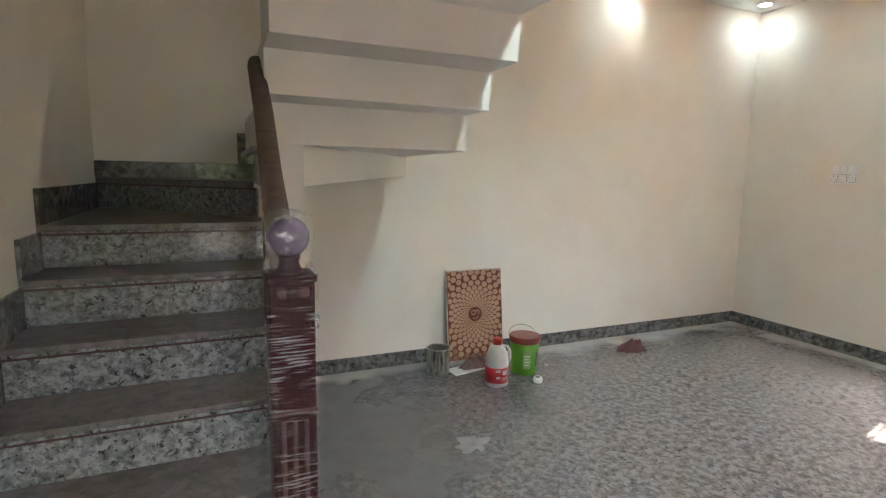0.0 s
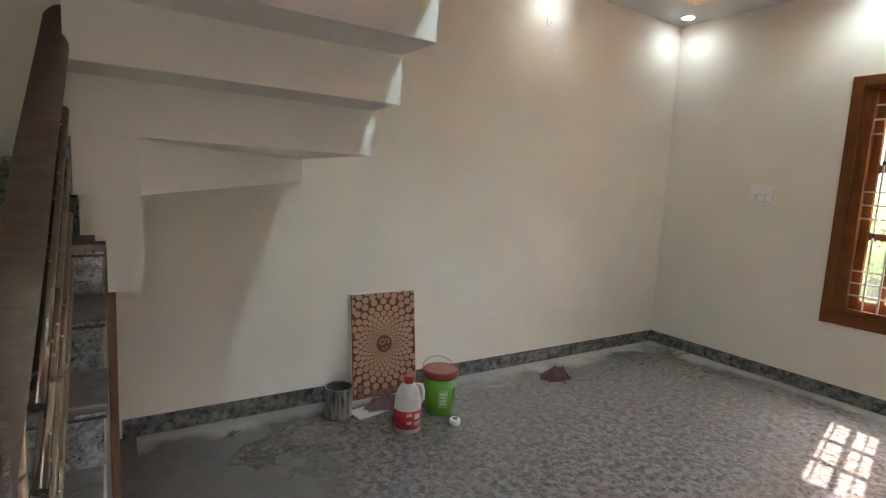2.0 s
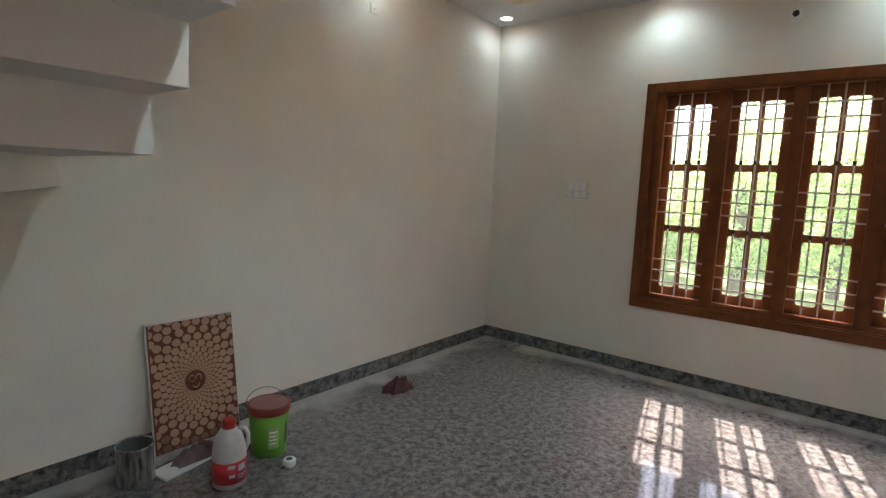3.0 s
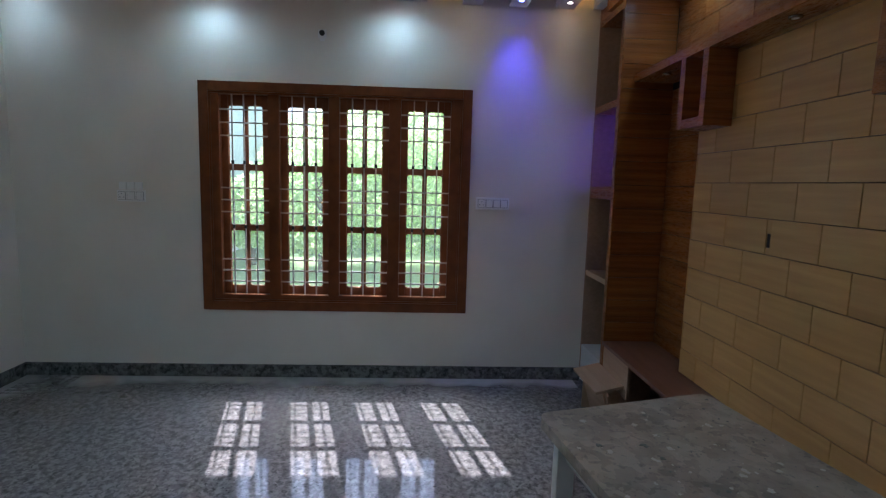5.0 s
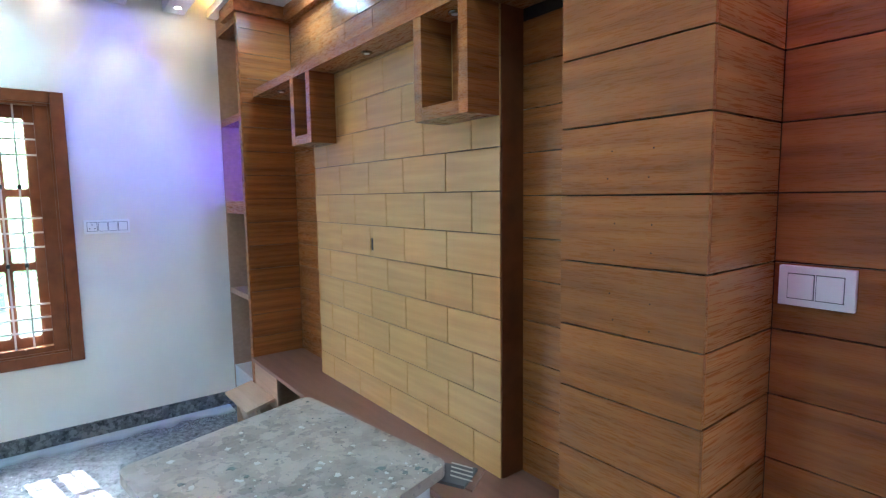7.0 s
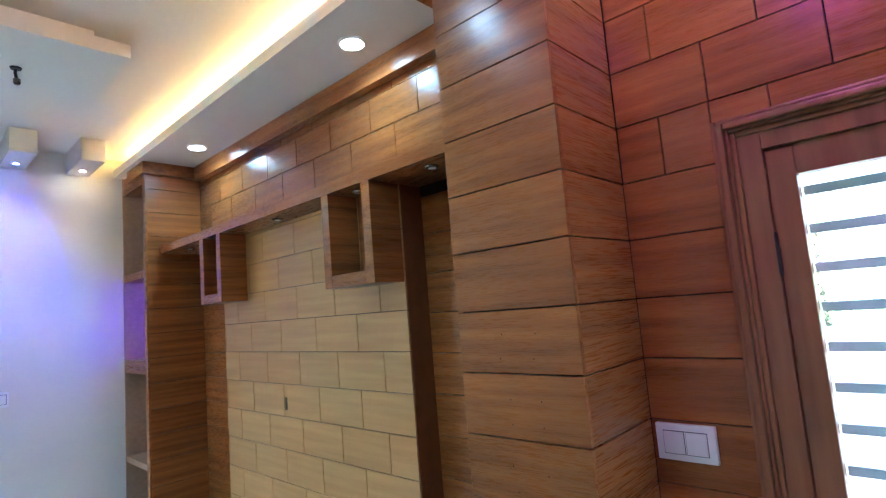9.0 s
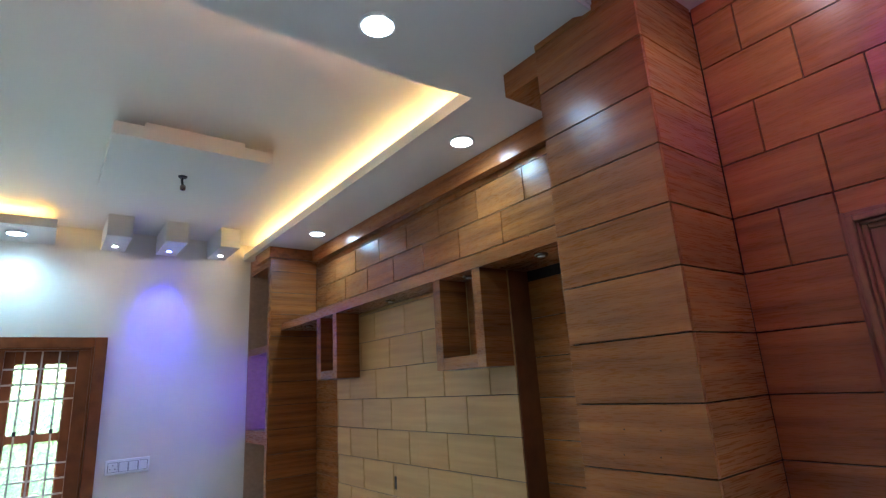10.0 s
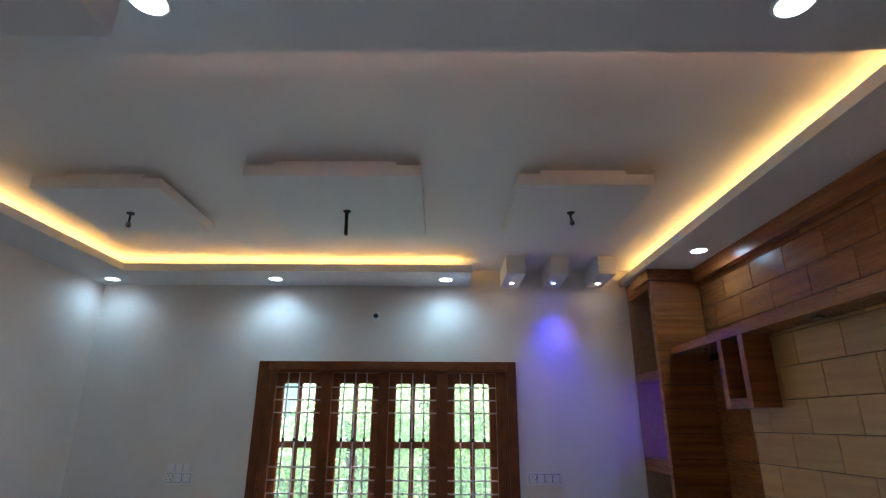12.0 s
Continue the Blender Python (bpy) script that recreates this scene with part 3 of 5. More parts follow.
for a, b in BAYS:
    part("window_rail", boxed(EAST - 0.003, EAST + 0.09, a, b, GZ1, TZ1 - TW), M_TEAKDARK, win)
    part("window_sill", boxed(EAST - 0.003, EAST + 0.09, a, b, TZ0 + TW, GZ0), M_TEAKDARK, win)
    # steel grill just inside the casements
    for f in (0.26, 0.5, 0.74):
        y = a + (b - a) * f
        part("grill_bar", boxed(EAST + 0.004, EAST + 0.012, y - 0.005, y + 0.005, GZ0, GZ1), M_GRILL, win)
        for z in (1.175, 1.655):
            part("knob", boxed(EAST + 0.001, EAST + 0.015, y - 0.010, y + 0.010, z - 0.014, z + 0.014, bevel=0.004), M_BLACK, win)
    for z in (0.755, 0.840, 0.925, 1.285, 1.375, 1.465, 1.850, 1.945, 2.040):
        part("grill_bar", boxed(EAST + 0.0125, EAST + 0.018, a, b, z - 0.0055, z + 0.0055), M_GRILL, win)
    # casement: stiles, rails, glazing bars and six panes
    cas = part("casement", boxed(EAST + 0.045, EAST + 0.08, a, a + 0.050, GZ0, GZ1, bevel=0.003), M_TEAKDARK, win)
    part("stile", boxed(EAST + 0.045, EAST + 0.08, b - 0.050, b, GZ0, GZ1, bevel=0.003), M_TEAKDARK, cas)
    mid = (a + b) / 2
    part("glazing_bar", boxed(EAST + 0.05, EAST + 0.075, mid - 0.014, mid + 0.014, GZ0 + 0.06, GZ1 - 0.06), M_TEAKDARK, cas)
    for z0, z1 in ((GZ0, 0.715), (1.145, 1.185), (1.60, 1.64), (2.075, GZ1)):
        part("glazing_bar", boxed(EAST + 0.049, EAST + 0.076, a + 0.050, b - 0.050, z0, z1, bevel=0.002), M_TEAKDARK, cas)
    for y0, y1 in ((a + 0.050, mid - 0.014), (mid + 0.014, b - 0.050)):
        for z0, z1 in ((0.715, 1.145), (1.185, 1.60), (1.64, 2.075)):
            pane = part("pane", boxed(EAST + 0.061, EAST + 0.064, y0, y1, z0, z1), M_GLASS, cas, "clear glass pane")
            pane.visible_shadow = False
            part("pane_bead", bead(y0, y1, z0, z1), M_TEAKDARK, cas)

# ---- glazed south door ----
door = thing("door_1", (0.12, DOORWALL, 0), "teak door with a tall barred glass light", "door", kind="structure")
FR = DOORWALL
for k, (inset, w, proud) in enumerate(((0.0, 0.012, 0.024), (0.012, 0.016, 0.034), (0.028, 0.008, 0.022), (0.036, 0.012, 0.014))):
    x1, z1 = 0.669 - inset, 2.134 - inset
    part("architrave", boxed(x1 - w, x1, FR - 0.10, FR + proud, 0.0, z1, bevel=0.005), M_DOOR, door)
    part("architrave", boxed(-0.40 + inset, x1 - w, FR - 0.10, FR + proud - 0.001, z1 - w, z1, bevel=0.005), M_DOOR, door)
    part("architrave", boxed(-0.43 + inset, -0.43 + inset + w, FR - 0.10, FR + proud, 0.0, z1, bevel=0.005), M_DOOR, door)
part("door_frame", boxed(0.572, 0.621, FR - 0.10, FR + 0.004, 0.0, 2.086, bevel=0.002), M_DOOR, door)
part("door_frame", boxed(-0.382, 0.572, FR - 0.10, FR + 0.003, 2.046, 2.086, bevel=0.002), M_DOOR, door)
part("door_frame", boxed(-0.382, -0.335, FR - 0.10, FR + 0.004, 0.0, 2.046, bevel=0.002), M_DOOR, door)
leaf = part("door_leaf", boxed(0.514, 0.5715, FR - 0.05, FR - 0.008, 0.01, 2.042, bevel=0.004), M_DOOR, door)
part("stile", boxed(-0.331, -0.275, FR - 0.05, FR - 0.008, 0.01, 2.042, bevel=0.004), M_DOOR, leaf)
part("top_rail", boxed(-0.275, 0.514, FR - 0.05, FR - 0.009, 1.975, 2.0455, bevel=0.003), M_DOOR, leaf)
part("bottom_rail", boxed(-0.275, 0.514, FR - 0.05, FR - 0.009, 0.01, 0.25, bevel=0.003), M_DOOR, leaf)
g = part("glass_light", boxed(-0.275, 0.514, FR - 0.030, FR - 0.026, 0.25, 1.975), M_GLASS, leaf, "clear glass light")
g.visible_shadow = False
M_BAR = material("grey_painted_bar", (0.26, 0.30, 0.33), 0.45, (0.20, 0.235, 0.26), 9.0)
for i in range(19):
    z = 0.33 + 0.0895 * i
    part("bar", boxed(-0.275, 0.514, FR - 0.075, FR - 0.062, z - 0.011, z + 0.011, bevel=0.002), M_BAR, leaf, "flat grey steel bar")

for z in (1.80, 1.02, 0.30):
    part("hinge", lathe(bmesh.new(), [(0.004, 0.0), (0.006, 0.004), (0.006, 0.096), (0.004, 0.10)], (0.5725, FR - 0.002, z - 0.05), 12), M_BLACK, door, "black steel hinge")
part("door_stop", boxed(0.545, 0.580, FR - 0.085, FR - 0.052, 0.0, 2.06), M_DOOR, door)
part("door_stop", boxed(-0.345, 0.545, FR - 0.085, FR - 0.052, 2.025, 2.06), M_DOOR, door)

# ---- wood-clad column, pilaster and back strips ----
LINES = [ROW0 + ROW * k for k in range(-9, 11)]
LINES = [max(0.0, z) for z in LINES if -0.1 < z < 2.95]
G = 0.0016
column = thing("column_clad", (1.09, -0.95, 0), "column clad in polished teak boards with dark grooves", "column", kind="structure")
part("core", boxed(0.922, 1.262, TVWALL, -0.782, 0.0, 2.95), M_GROOVE, column)
for z0, z1 in zip(LINES, LINES[1:] + [2.95]):
    if z1 - z0 > 0.02:
        piece("board", column, M_TEAK, 0.9125, 1.272, -0.784, -0.772, z0 + G, z1 - G)
        piece("board", column, M_TEAKY, 0.912, 0.924, -1.096, -0.7845, z0 + G, z1 - G)
        if z0 < 2.75:
            piece("board", column, M_TEAKY, 1.260, 1.2715, TVWALL, -0.7845, z0 + G, z1 - G)
# nail pocks left on the boards
for i, (x, z) in enumerate(((1.13, 1.66), (1.03, 1.66), (1.14, 1.60), (1.04, 1.60), (1.12, 1.50), (1.03, 1.50), (1.12, 1.44), (1.03, 1.44), (1.13, 1.34), (1.03, 1.33), (1.12, 1.28), (1.03, 1.27))):
    part("nail_hole", lathe(bmesh.new(), [(0.0019, 0.0), (0.0019, 0.0008)], (0, 0, 0), 8), M_GROOVE, column).matrix_basis = pose(x, -0.7716, z, 90, 0, 0)

PX, PY = 4.0, -0.855
cab = thing("display_cabinet", (4.25, -1.0, 0), "tall teak display niche with open shelves beside the window wall", "display cabinet")
part("side_panel", boxed(PX + 0.010, PX + 0.045, TVWALL, PY, 0.0, CEIL - 0.004), M_GROOVE, cab)
part("back_panel", boxed(PX + 0.045, EAST - 0.002, TVWALL, TVWALL + 0.012, 0.0, CEIL - 0.004), M_PLYWOOD, cab, "pale tan veneered back")
part("wall_side_panel", boxed(EAST - 0.014, EAST - 0.002, TVWALL + 0.012, PY, 0.11, CEIL - 0.004), M_PLYWOOD, cab)
part("edge_strip", boxed(PX - 0.001, PX + 0.046, PY - 0.001, PY + 0.010, 0.0, CEIL - 0.004, bevel=0.002), M_TEAK, cab)
for z0, z1, lab in ((0.02, 0.30, "white dusty plinth"), (0.86, 0.90, "dusty shelf"), (1.46, 1.55, "teak shelf"), (2.09, 2.14, "teak shelf"), (2.72, 2.84, "teak head panel")):
    part("shelf", boxed(PX + 0.046, EAST - 0.015, TVWALL + 0.013, PY - 0.004, z0, z1, bevel=0.002), M_EDGE if z0 < 0.1 else M_PLYWOOD if z0 < 1 else M_TEAK, cab, lab)
for z0, z1 in zip(LINES, LINES[1:] + [CEIL]):
    if z0 > 0.45 and z1 - z0 > 0.02:
        piece("board", cab, M_TEAKY, PX, PX + 0.0095, TVWALL, PY - 0.001, z0 + G, min(z1, CEIL - 0.004) - G)
vled = part("led_strip", boxed(PX + 0.047, PX + 0.055, PY - 0.255, PY - 0.240, 1.57, 2.07), M_VIOLET, cab, "violet LED strip")

clad = thing("wall_cladding", (2.6, TVWALL, 0.5), "teak boards lining the recess behind the television panel", "wall cladding", kind="structure")
for z0, z1 in zip(LINES, LINES[1:]):
    if 0.45 < z0 and z1 < 2.35:
        piece("board", clad, M_TEAK, 1.273, 1.815, TVWALL - 0.011, TVWALL, z0 + G, z1 - G)
        piece("board", clad, M_TEAK, 3.396, PX - 0.001, TVWALL - 0.011, TVWALL, z0 + G, z1 - G)
# brick-patterned veneer above the shelf
for r, (z0, z1) in enumerate(((2.245, 2.395), (2.395, 2.553), (2.553, 2.711), (2.711, 2.85))):
    x = 1.273
    nxt = 1.62 if r % 2 else 1.78
    while x < PX - 0.01:
        piece("tile", clad, M_TEAK, x + G, min(nxt, PX - 0.002) - G, TVWALL - 0.011, TVWALL, z0 + G, z1 - G)
        x, nxt = nxt, nxt + 0.316

tv = thing("television_panel", (2.6, -1.1, 0.48), "pale oak television panel in a brick pattern of grooved tiles", "wall panel")
VX0, VX1, VZ0, VZ1 = 1.807, 3.405, 0.481, 2.236
part("backing", boxed(VX0, VX1, TVWALL + 0.001, -1.0905, VZ0, VZ1), M_TEAKDARK, tv, "dark teak edge and backing")
part("groove_sheet", boxed(VX0 + 0.004, VX1 - 0.004, -1.0903, -1.0885, VZ0 + 0.003, VZ1 - 0.003), M_JOINT, tv, "dark sheet behind the tile joints")
TL = [1.422 + 0.1591 * k for k in range(-6, 6)]
for r, z0 in enumerate(TL):
    z0, z1 = max(z0, VZ0), min(z0 + 0.1591, VZ1)
    x = VX0
    nxt = (1.966 if r % 2 == 0 else 2.128)
    while x < VX1 - 0.01:
        hole = r == 5 and abs(x - 2.446) < 0.02
        if not hole:
            piece("tile", tv, M_MAPLE, x + 0.0018, min(nxt, VX1) - 0.0018, -1.0875, -1.08, z0 + 0.0018, z1 - 0.0018)
        else:
            piece("tile", tv, M_MAPLE, x + G, nxt - 0.030, -1.0875, -1.08, z0 + G, z1 - G)
            piece("tile", tv, M_MAPLE, nxt - 0.030, nxt - G, -1.0875, -1.08, z0 + 0.095, z1 - G)
            piece("tile", tv, M_MAPLE, nxt - 0.030, nxt - G, -1.0875, -1.08, z0 + G, z0 + 0.032)
            part("cable_cutout", boxed(nxt - 0.030, nxt - 0.003, -1.0878, -1.086, z0 + 0.032, z0 + 0.095), M_GROOVE, tv, "black cable cut-out")
        x, nxt = nxt, nxt + 0.316

beam = thing("wall_shelf", (2.6, -1.05, 2.235), "long teak box shelf with small downlights under it", "wall shelf")
BY = -0.932
part("shelf_board", boxed(1.274, PX - 0.001, TVWALL + 0.001, BY, 2.237, 2.285, bevel=0.002), M_TEAK, beam)
for x in (1.55, 1.97, 2.62, 3.22, 3.70):
    lampbit = part("downlight", lathe(bmesh.new(), [(0.024, -0.006), (0.026, 0.0), (0.026, 0.002)], (x, -1.01, 2.234), 20), M_STEEL, beam, "small chrome downlight")
    part("lens", lathe(bmesh.new(), [(0.014, -0.0075), (0.014, -0.005)], (x, -1.01, 2.234), 16), M_WHITEPLASTIC, lampbit)
for x0, x1, z0 in ((3.10, 3.37, 1.862), (1.81, 2.128, 1.850)):
    b = thing("display_box", (0.5 * (x0 + x1), -1.0, z0), "open teak display box hanging under the shelf", "display box", "display boxes")
    t = 0.050
    part("side", boxed(x0, x0 + t, -1.079, BY, z0, 2.236, bevel=0.002), M_TEAKY, b)
    part("side", boxed(x1 - t, x1, -1.079, BY, z0, 2.236, bevel=0.002), M_TEAKY, b)
    part("base", boxed(x0 + t, x1 - t, -1.079, BY - 0.0005, z0, z0 + t, bevel=0.002), M_TEAK, b)
    part("back", boxed(x0 + t, x1 - t - 0.02, -1.079, -1.068, z0 + t, 2.236), M_TEAK, b)

bench = thing("low_bench", (2.6, -1.0, 0), "long low teak bench unit under the television panel", "bench")
part("top", boxed(1.274, PX - 0.001, TVWALL + 0.001, -0.835, 0.455, 0.480, bevel=0.003), M_BENCH, bench, "dusty brown bench top")
part("back", boxed(1.274, PX - 0.001, TVWALL + 0.001, TVWALL + 0.02, 0.0, 0.455), M_BENCH, bench)
for x in (1.274, 2.15, 3.05, 3.95):
    part("divider", boxed(x, x + 0.02, TVWALL + 0.02, -0.84, 0.0, 0.455), M_PLYWOOD, bench, "raw plywood divider")
part("front_rail", boxed(3.55, 3.95, -0.855, -0.84, 0.24, 0.455), M_PLYWOOD, bench, "raw plywood front")
part("plinth", boxed(1.30, 3.95, -0.87, -0.855, 0.0, 0.08), M_PLYWOOD, bench)

# crown along the ceiling
solid("trim", boxed(1.274, PX - 0.03, TVWALL + 0.001, TVWALL + 0.05, 2.744, CEIL - 0.003, bevel=0.004), M_TEAK, "polished teak crown moulding", "moulding")
solid("trim", boxed(PX - 0.03, PX + 0.30, TVWALL + 0.001, PY + 0.03, 2.765, CEIL - 0.003, bevel=0.004), M_TEAK, "polished teak crown moulding", "moulding")
solid("trim", boxed(1.2725, 1.445, TVWALL + 0.04, -0.795, 2.757, CEIL - 0.003, bevel=0.003), M_TEAK, "teak block end of the crown", "moulding")

# clad wall round the door
dclad = thing("door_wall_cladding", (0.8, DOORWALL, 0), "reddish teak boards and brick-patterned tiles round the door", "wall cladding", kind="structure")
for z0, z1 in zip(LINES, LINES[1:]):
    if z1 < 2.05:
        piece("board", dclad, M_TEAK, 0.671, 0.911, DOORWALL - 0.011, DOORWALL, z0 + G, z1 - G)
        piece("board", dclad, M_TEAK, WEST, -0.432, DOORWALL - 0.011, DOORWALL, z0 + G, z1 - G)
for r, z0 in enumerate(z for z in LINES if 2.0 < z < 2.84):
    z1 = min(z0 + ROW, 2.884)
    nxt = 0.795 if r % 2 == 0 else 0.67
    x = 0.911
    while x > WEST + 0.01:
        lo = max(nxt, WEST)
        if r == 0 and lo < 0.671:
            x0s = [(max(lo, 0.671), x, z0)] if x > 0.69 else []
            x0s += [(lo, min(x, 0.671), 2.136)]
        else:
            x0s = [(lo, x, z0)]
        for a, b, zz in x0s:
            if b - a > 0.02:
                piece("tile", dclad, M_TEAK, a + G, b - G, DOORWALL - 0.011, DOORWALL, zz + G, z1 - G)
        x, nxt = nxt, nxt - 0.253

# ---- ceiling fittings ----


def downlight(x, y, watts, wide=142, edge=0.75):
    d = thing("downlight", (x, y, CEIL), "round white recessed downlight, lit", "downlight", "ceiling downlights")
    part("bezel", lathe(bmesh.new(), [(0.052, -0.004), (0.058, 0.0), (0.058, 0.003)], (x, y, CEIL - 0.003), 32), M_WHITEPLASTIC, d)
    part("diffuser", lathe(bmesh.new(), [(0.046, -0.0015), (0.046, 0.0)], (x, y, CEIL - 0.0068), 32), M_WHITELAMP, d, "glowing white diffuser")
    lamp("downlight_lamp", "SPOT", watts, (0.54, 0.89, 1.0), look((x, y, CEIL - 0.014), (x, y, 0)), size=radians(wide), blend=edge, soft=0.05)


for x, y in ((4.313, 3.255), (4.287, 1.960), (4.292, 0.627), (1.933, -0.995), (3.540, -1.004), (1.452, 1.435), (1.452, -0.288), (2.93, 3.245)):
    if x < 1.5:
        downlight(x, y, 15.0 if y > 1 else 2.4)
    else:
        downlight(x, y, 1.3 if y > 3 else 2.2 if y < 0 else 3.1, 162, 0.8)

# warm LED strips lying on the ring, hidden behind its lip
for i, (a, b) in enumerate((((1.66, -0.93), (4.40, -0.93)), ((4.24, 0.50), (4.24, 3.15)), ((1.75, 3.19), (4.24, 3.19)), ((1.585, -0.72), (1.585, 1.86)))):
    x0, x1, y0, y1 = min(a[0], b[0]) - 0.006, max(a[0], b[0]) + 0.006, min(a[1], b[1]) - 0.006, max(a[1], b[1]) + 0.006
    lit = i < 3
    s = thing("led_strip", (x0, y0, 2.905), "warm glowing LED strip in the ceiling cove" if lit else "weakly glowing warm LED strip in the ceiling cove", "LED strip", "cove lights")
    part("tape", boxed(x0, x1, y0, y1, 2.906, 2.914), M_COVE if lit else M_COVEDIM, s)

# three square hanging panels with unfinished lamp points
for x0, x1, y0, y1, hang in ((2.56, 3.40, 0.757, 1.595, 0.135), (2.645, 3.33, -0.385, 0.280, 0.05), (2.71, 3.335, 2.065, 2.715, 0.06)):
    p = thing("ceiling_panel", ((x0 + x1) / 2, (y0 + y1) / 2, 2.885), "square white plaster panel hung below the ceiling tray", "ceiling panel", "ceiling panels")
    part("plate", boxed(x0, x1, y0, y1, 2.881, 2.940, bevel=0.002), M_CEIL, p)
    part("spacer", boxed(x0 + 0.05, x1 - 0.12, y0 + 0.12, y1 - 0.12, 2.940, COFFER), M_CEIL, p)
    cx, cy = (x0 + x1) / 2 + 0.01, (y0 + y1) / 2
    h = thing("lamp_point", (cx, cy, 2.882), "black wire tail hanging from a ceiling panel", "lamp holder", "lamp points")
    part("cover", lathe(bmesh.new(), [(0.018, -0.008), (0.022, 0.0)], (cx, cy, 2.8815), 16), M_BLACK, h)
    part("wire", tube(bmesh.new(), [(cx, cy, 2.876), (cx + 0.003, cy + 0.002, 2.86), (cx - 0.004, cy - 0.003, 2.876 - hang)], 0.006 if hang < 0.09 else 0.010, 8), M_BLACK, h)
    if hang < 0.09:
        part("bulb_holder", lathe(bmesh.new(), [(0.008, -0.03), (0.013, -0.024), (0.013, -0.006), (0.006, 0.0)], (cx - 0.004, cy - 0.003, 2.876 - hang + 0.01), 14), M_STEEL, h)

# three small spot boxes over the window wall
for y0, y1, face, col, w in ((0.030, 0.175, M_WARMLED, (1.0, 0.88, 0.72), 0.30), (-0.300, -0.165, M_BLUELED, (0.10, 0.09, 1.0), 10.0), (-0.650, -0.515, M_WARMLED, (1.0, 0.78, 0.55), 0.45)):
    s = thing("spot_box", (4.3, (y0 + y1) / 2, 2.84), "small white plaster box with a lit spotlight", "spotlight", "spot boxes")
    part("box", boxed(4.10, EAST - 0.001, y0, y1, 2.842, COFFER, bevel=0.002), M_CEIL, s)
    yc = (y0 + y1) / 2
    part("bezel", lathe(bmesh.new(), [(0.022, -0.003), (0.026, 0.0)], (4.37, yc, 2.8415), 20), M_STEEL, s)
    part("lens", lathe(bmesh.new(), [(0.014, -0.0015), (0.014, 0.0)], (4.37, yc, 2.8383), 16), face, s)
    lamp("spot_lamp", "SPOT", w, col, look((4.30, yc, 2.832), (4.517, yc, 2.30)), size=radians(60), blend=1.0, soft=0.10)
# magenta lamp of the door bay
dl = thing("colour_lamp", (0.47, -0.28, 2.885), "small round magenta ceiling lamp above the door", "ceiling lamp")
part("bezel", lathe(bmesh.new(), [(0.03, -0.004), (0.034, 0.0)], (0.47, -0.28, 2.8845), 20), M_WHITEPLASTIC, dl)
part("lens", lathe(bmesh.new(), [(0.022, -0.002), (0.022, 0.0)], (0.47, -0.28, 2.880), 20), glow("magenta_lamp_face", (1.0, 0.05, 0.75), 12.0), dl)
lamp("magenta_lamp", "SPOT", 1.9, (0.95, 0.08, 0.80), look((0.47, -0.28, 2.870), (0.50, -1.09, 2.35)), size=radians(120), blend=1.0, soft=0.06)
dl2 = thing("downlight", (0.62, -0.86, 2.885), "round white recessed downlight, lit", "downlight", "ceiling downlights")
part("bezel", lathe(bmesh.new(), [(0.052, -0.004), (0.058, 0.0)], (0.62, -0.86, 2.8845), 28), M_WHITEPLASTIC, dl2)
part("diffuser", lathe(bmesh.new(), [(0.046, -0.0015), (0.046, 0.0)], (0.62, -0.86, 2.8795), 28), M_WHITELAMP, dl2)
lamp("downlight_lamp", "SPOT", 0.35, (1.0, 0.80, 0.68), look((0.62, -0.86, 2.87), (0.62, -0.86, 0)), size=radians(140), blend=0.9, soft=0.045)

# ---- switches and small wall fittings ----


def switchboard(name, label, wall, a0, a1, z0, z1, cells, proud=0.015):
    """A plate on the east wall (wall='x') or on the door wall (wall='y') with rocker cells given as fractions of the plate."""
    base = (EAST, (a0 + a1) / 2, z0) if wall == "x" else ((a0 + a1) / 2, DOORWALL, z0)
    s = thing(name, base, label, "switchboard")

    def slab(f0, f1, g0, g1, d0, d1, bevel):
        p, q = a0 + (a1 - a0) * f0, a0 + (a1 - a0) * f1
        u, v = z0 + (z1 - z0) * g0, z0 + (z1 - z0) * g1
        if wall == "x":
            return boxed(EAST - d1, EAST - d0, p, q, u, v, bevel=bevel)
        return boxed(p, q, DOORWALL + d0, DOORWALL + d1, u, v, bevel=bevel)
    part("plate", slab(0, 1, 0, 1, 0.0, proud, 0.003), M_WHITEPLASTIC, s)
    for f0, f1, g0, g1, kind in cells:
        part("cell_gap", slab(f0 - 0.011, f1 + 0.011, g0 - 0.022, g1 + 0.022, proud, proud + 0.0006, 0.0), M_GAP, s)
        c = part("socket" if kind == "s" else "rocker", slab(f0, f1, g0, g1, proud, proud + 0.004, 0.0015), M_WHITEPLASTIC, s)
        if kind == "s":
            fm, gm = (f0 + f1) / 2, (g0 + g1) / 2
            w, h = 0.006 / (a1 - a0), 0.006 / (z1 - z0)
            for df, dg in ((0, 0.24), (-0.28, -0.18), (0.28, -0.18)):
                f, gg = fm + df * (f1 - f0), gm + dg * (g1 - g0)
                part("pin_hole", slab(f - w / 2, f + w / 2, gg - h / 2, gg + h / 2, proud + 0.004, proud + 0.0045, 0.0), M_BLACK, c)
    return s


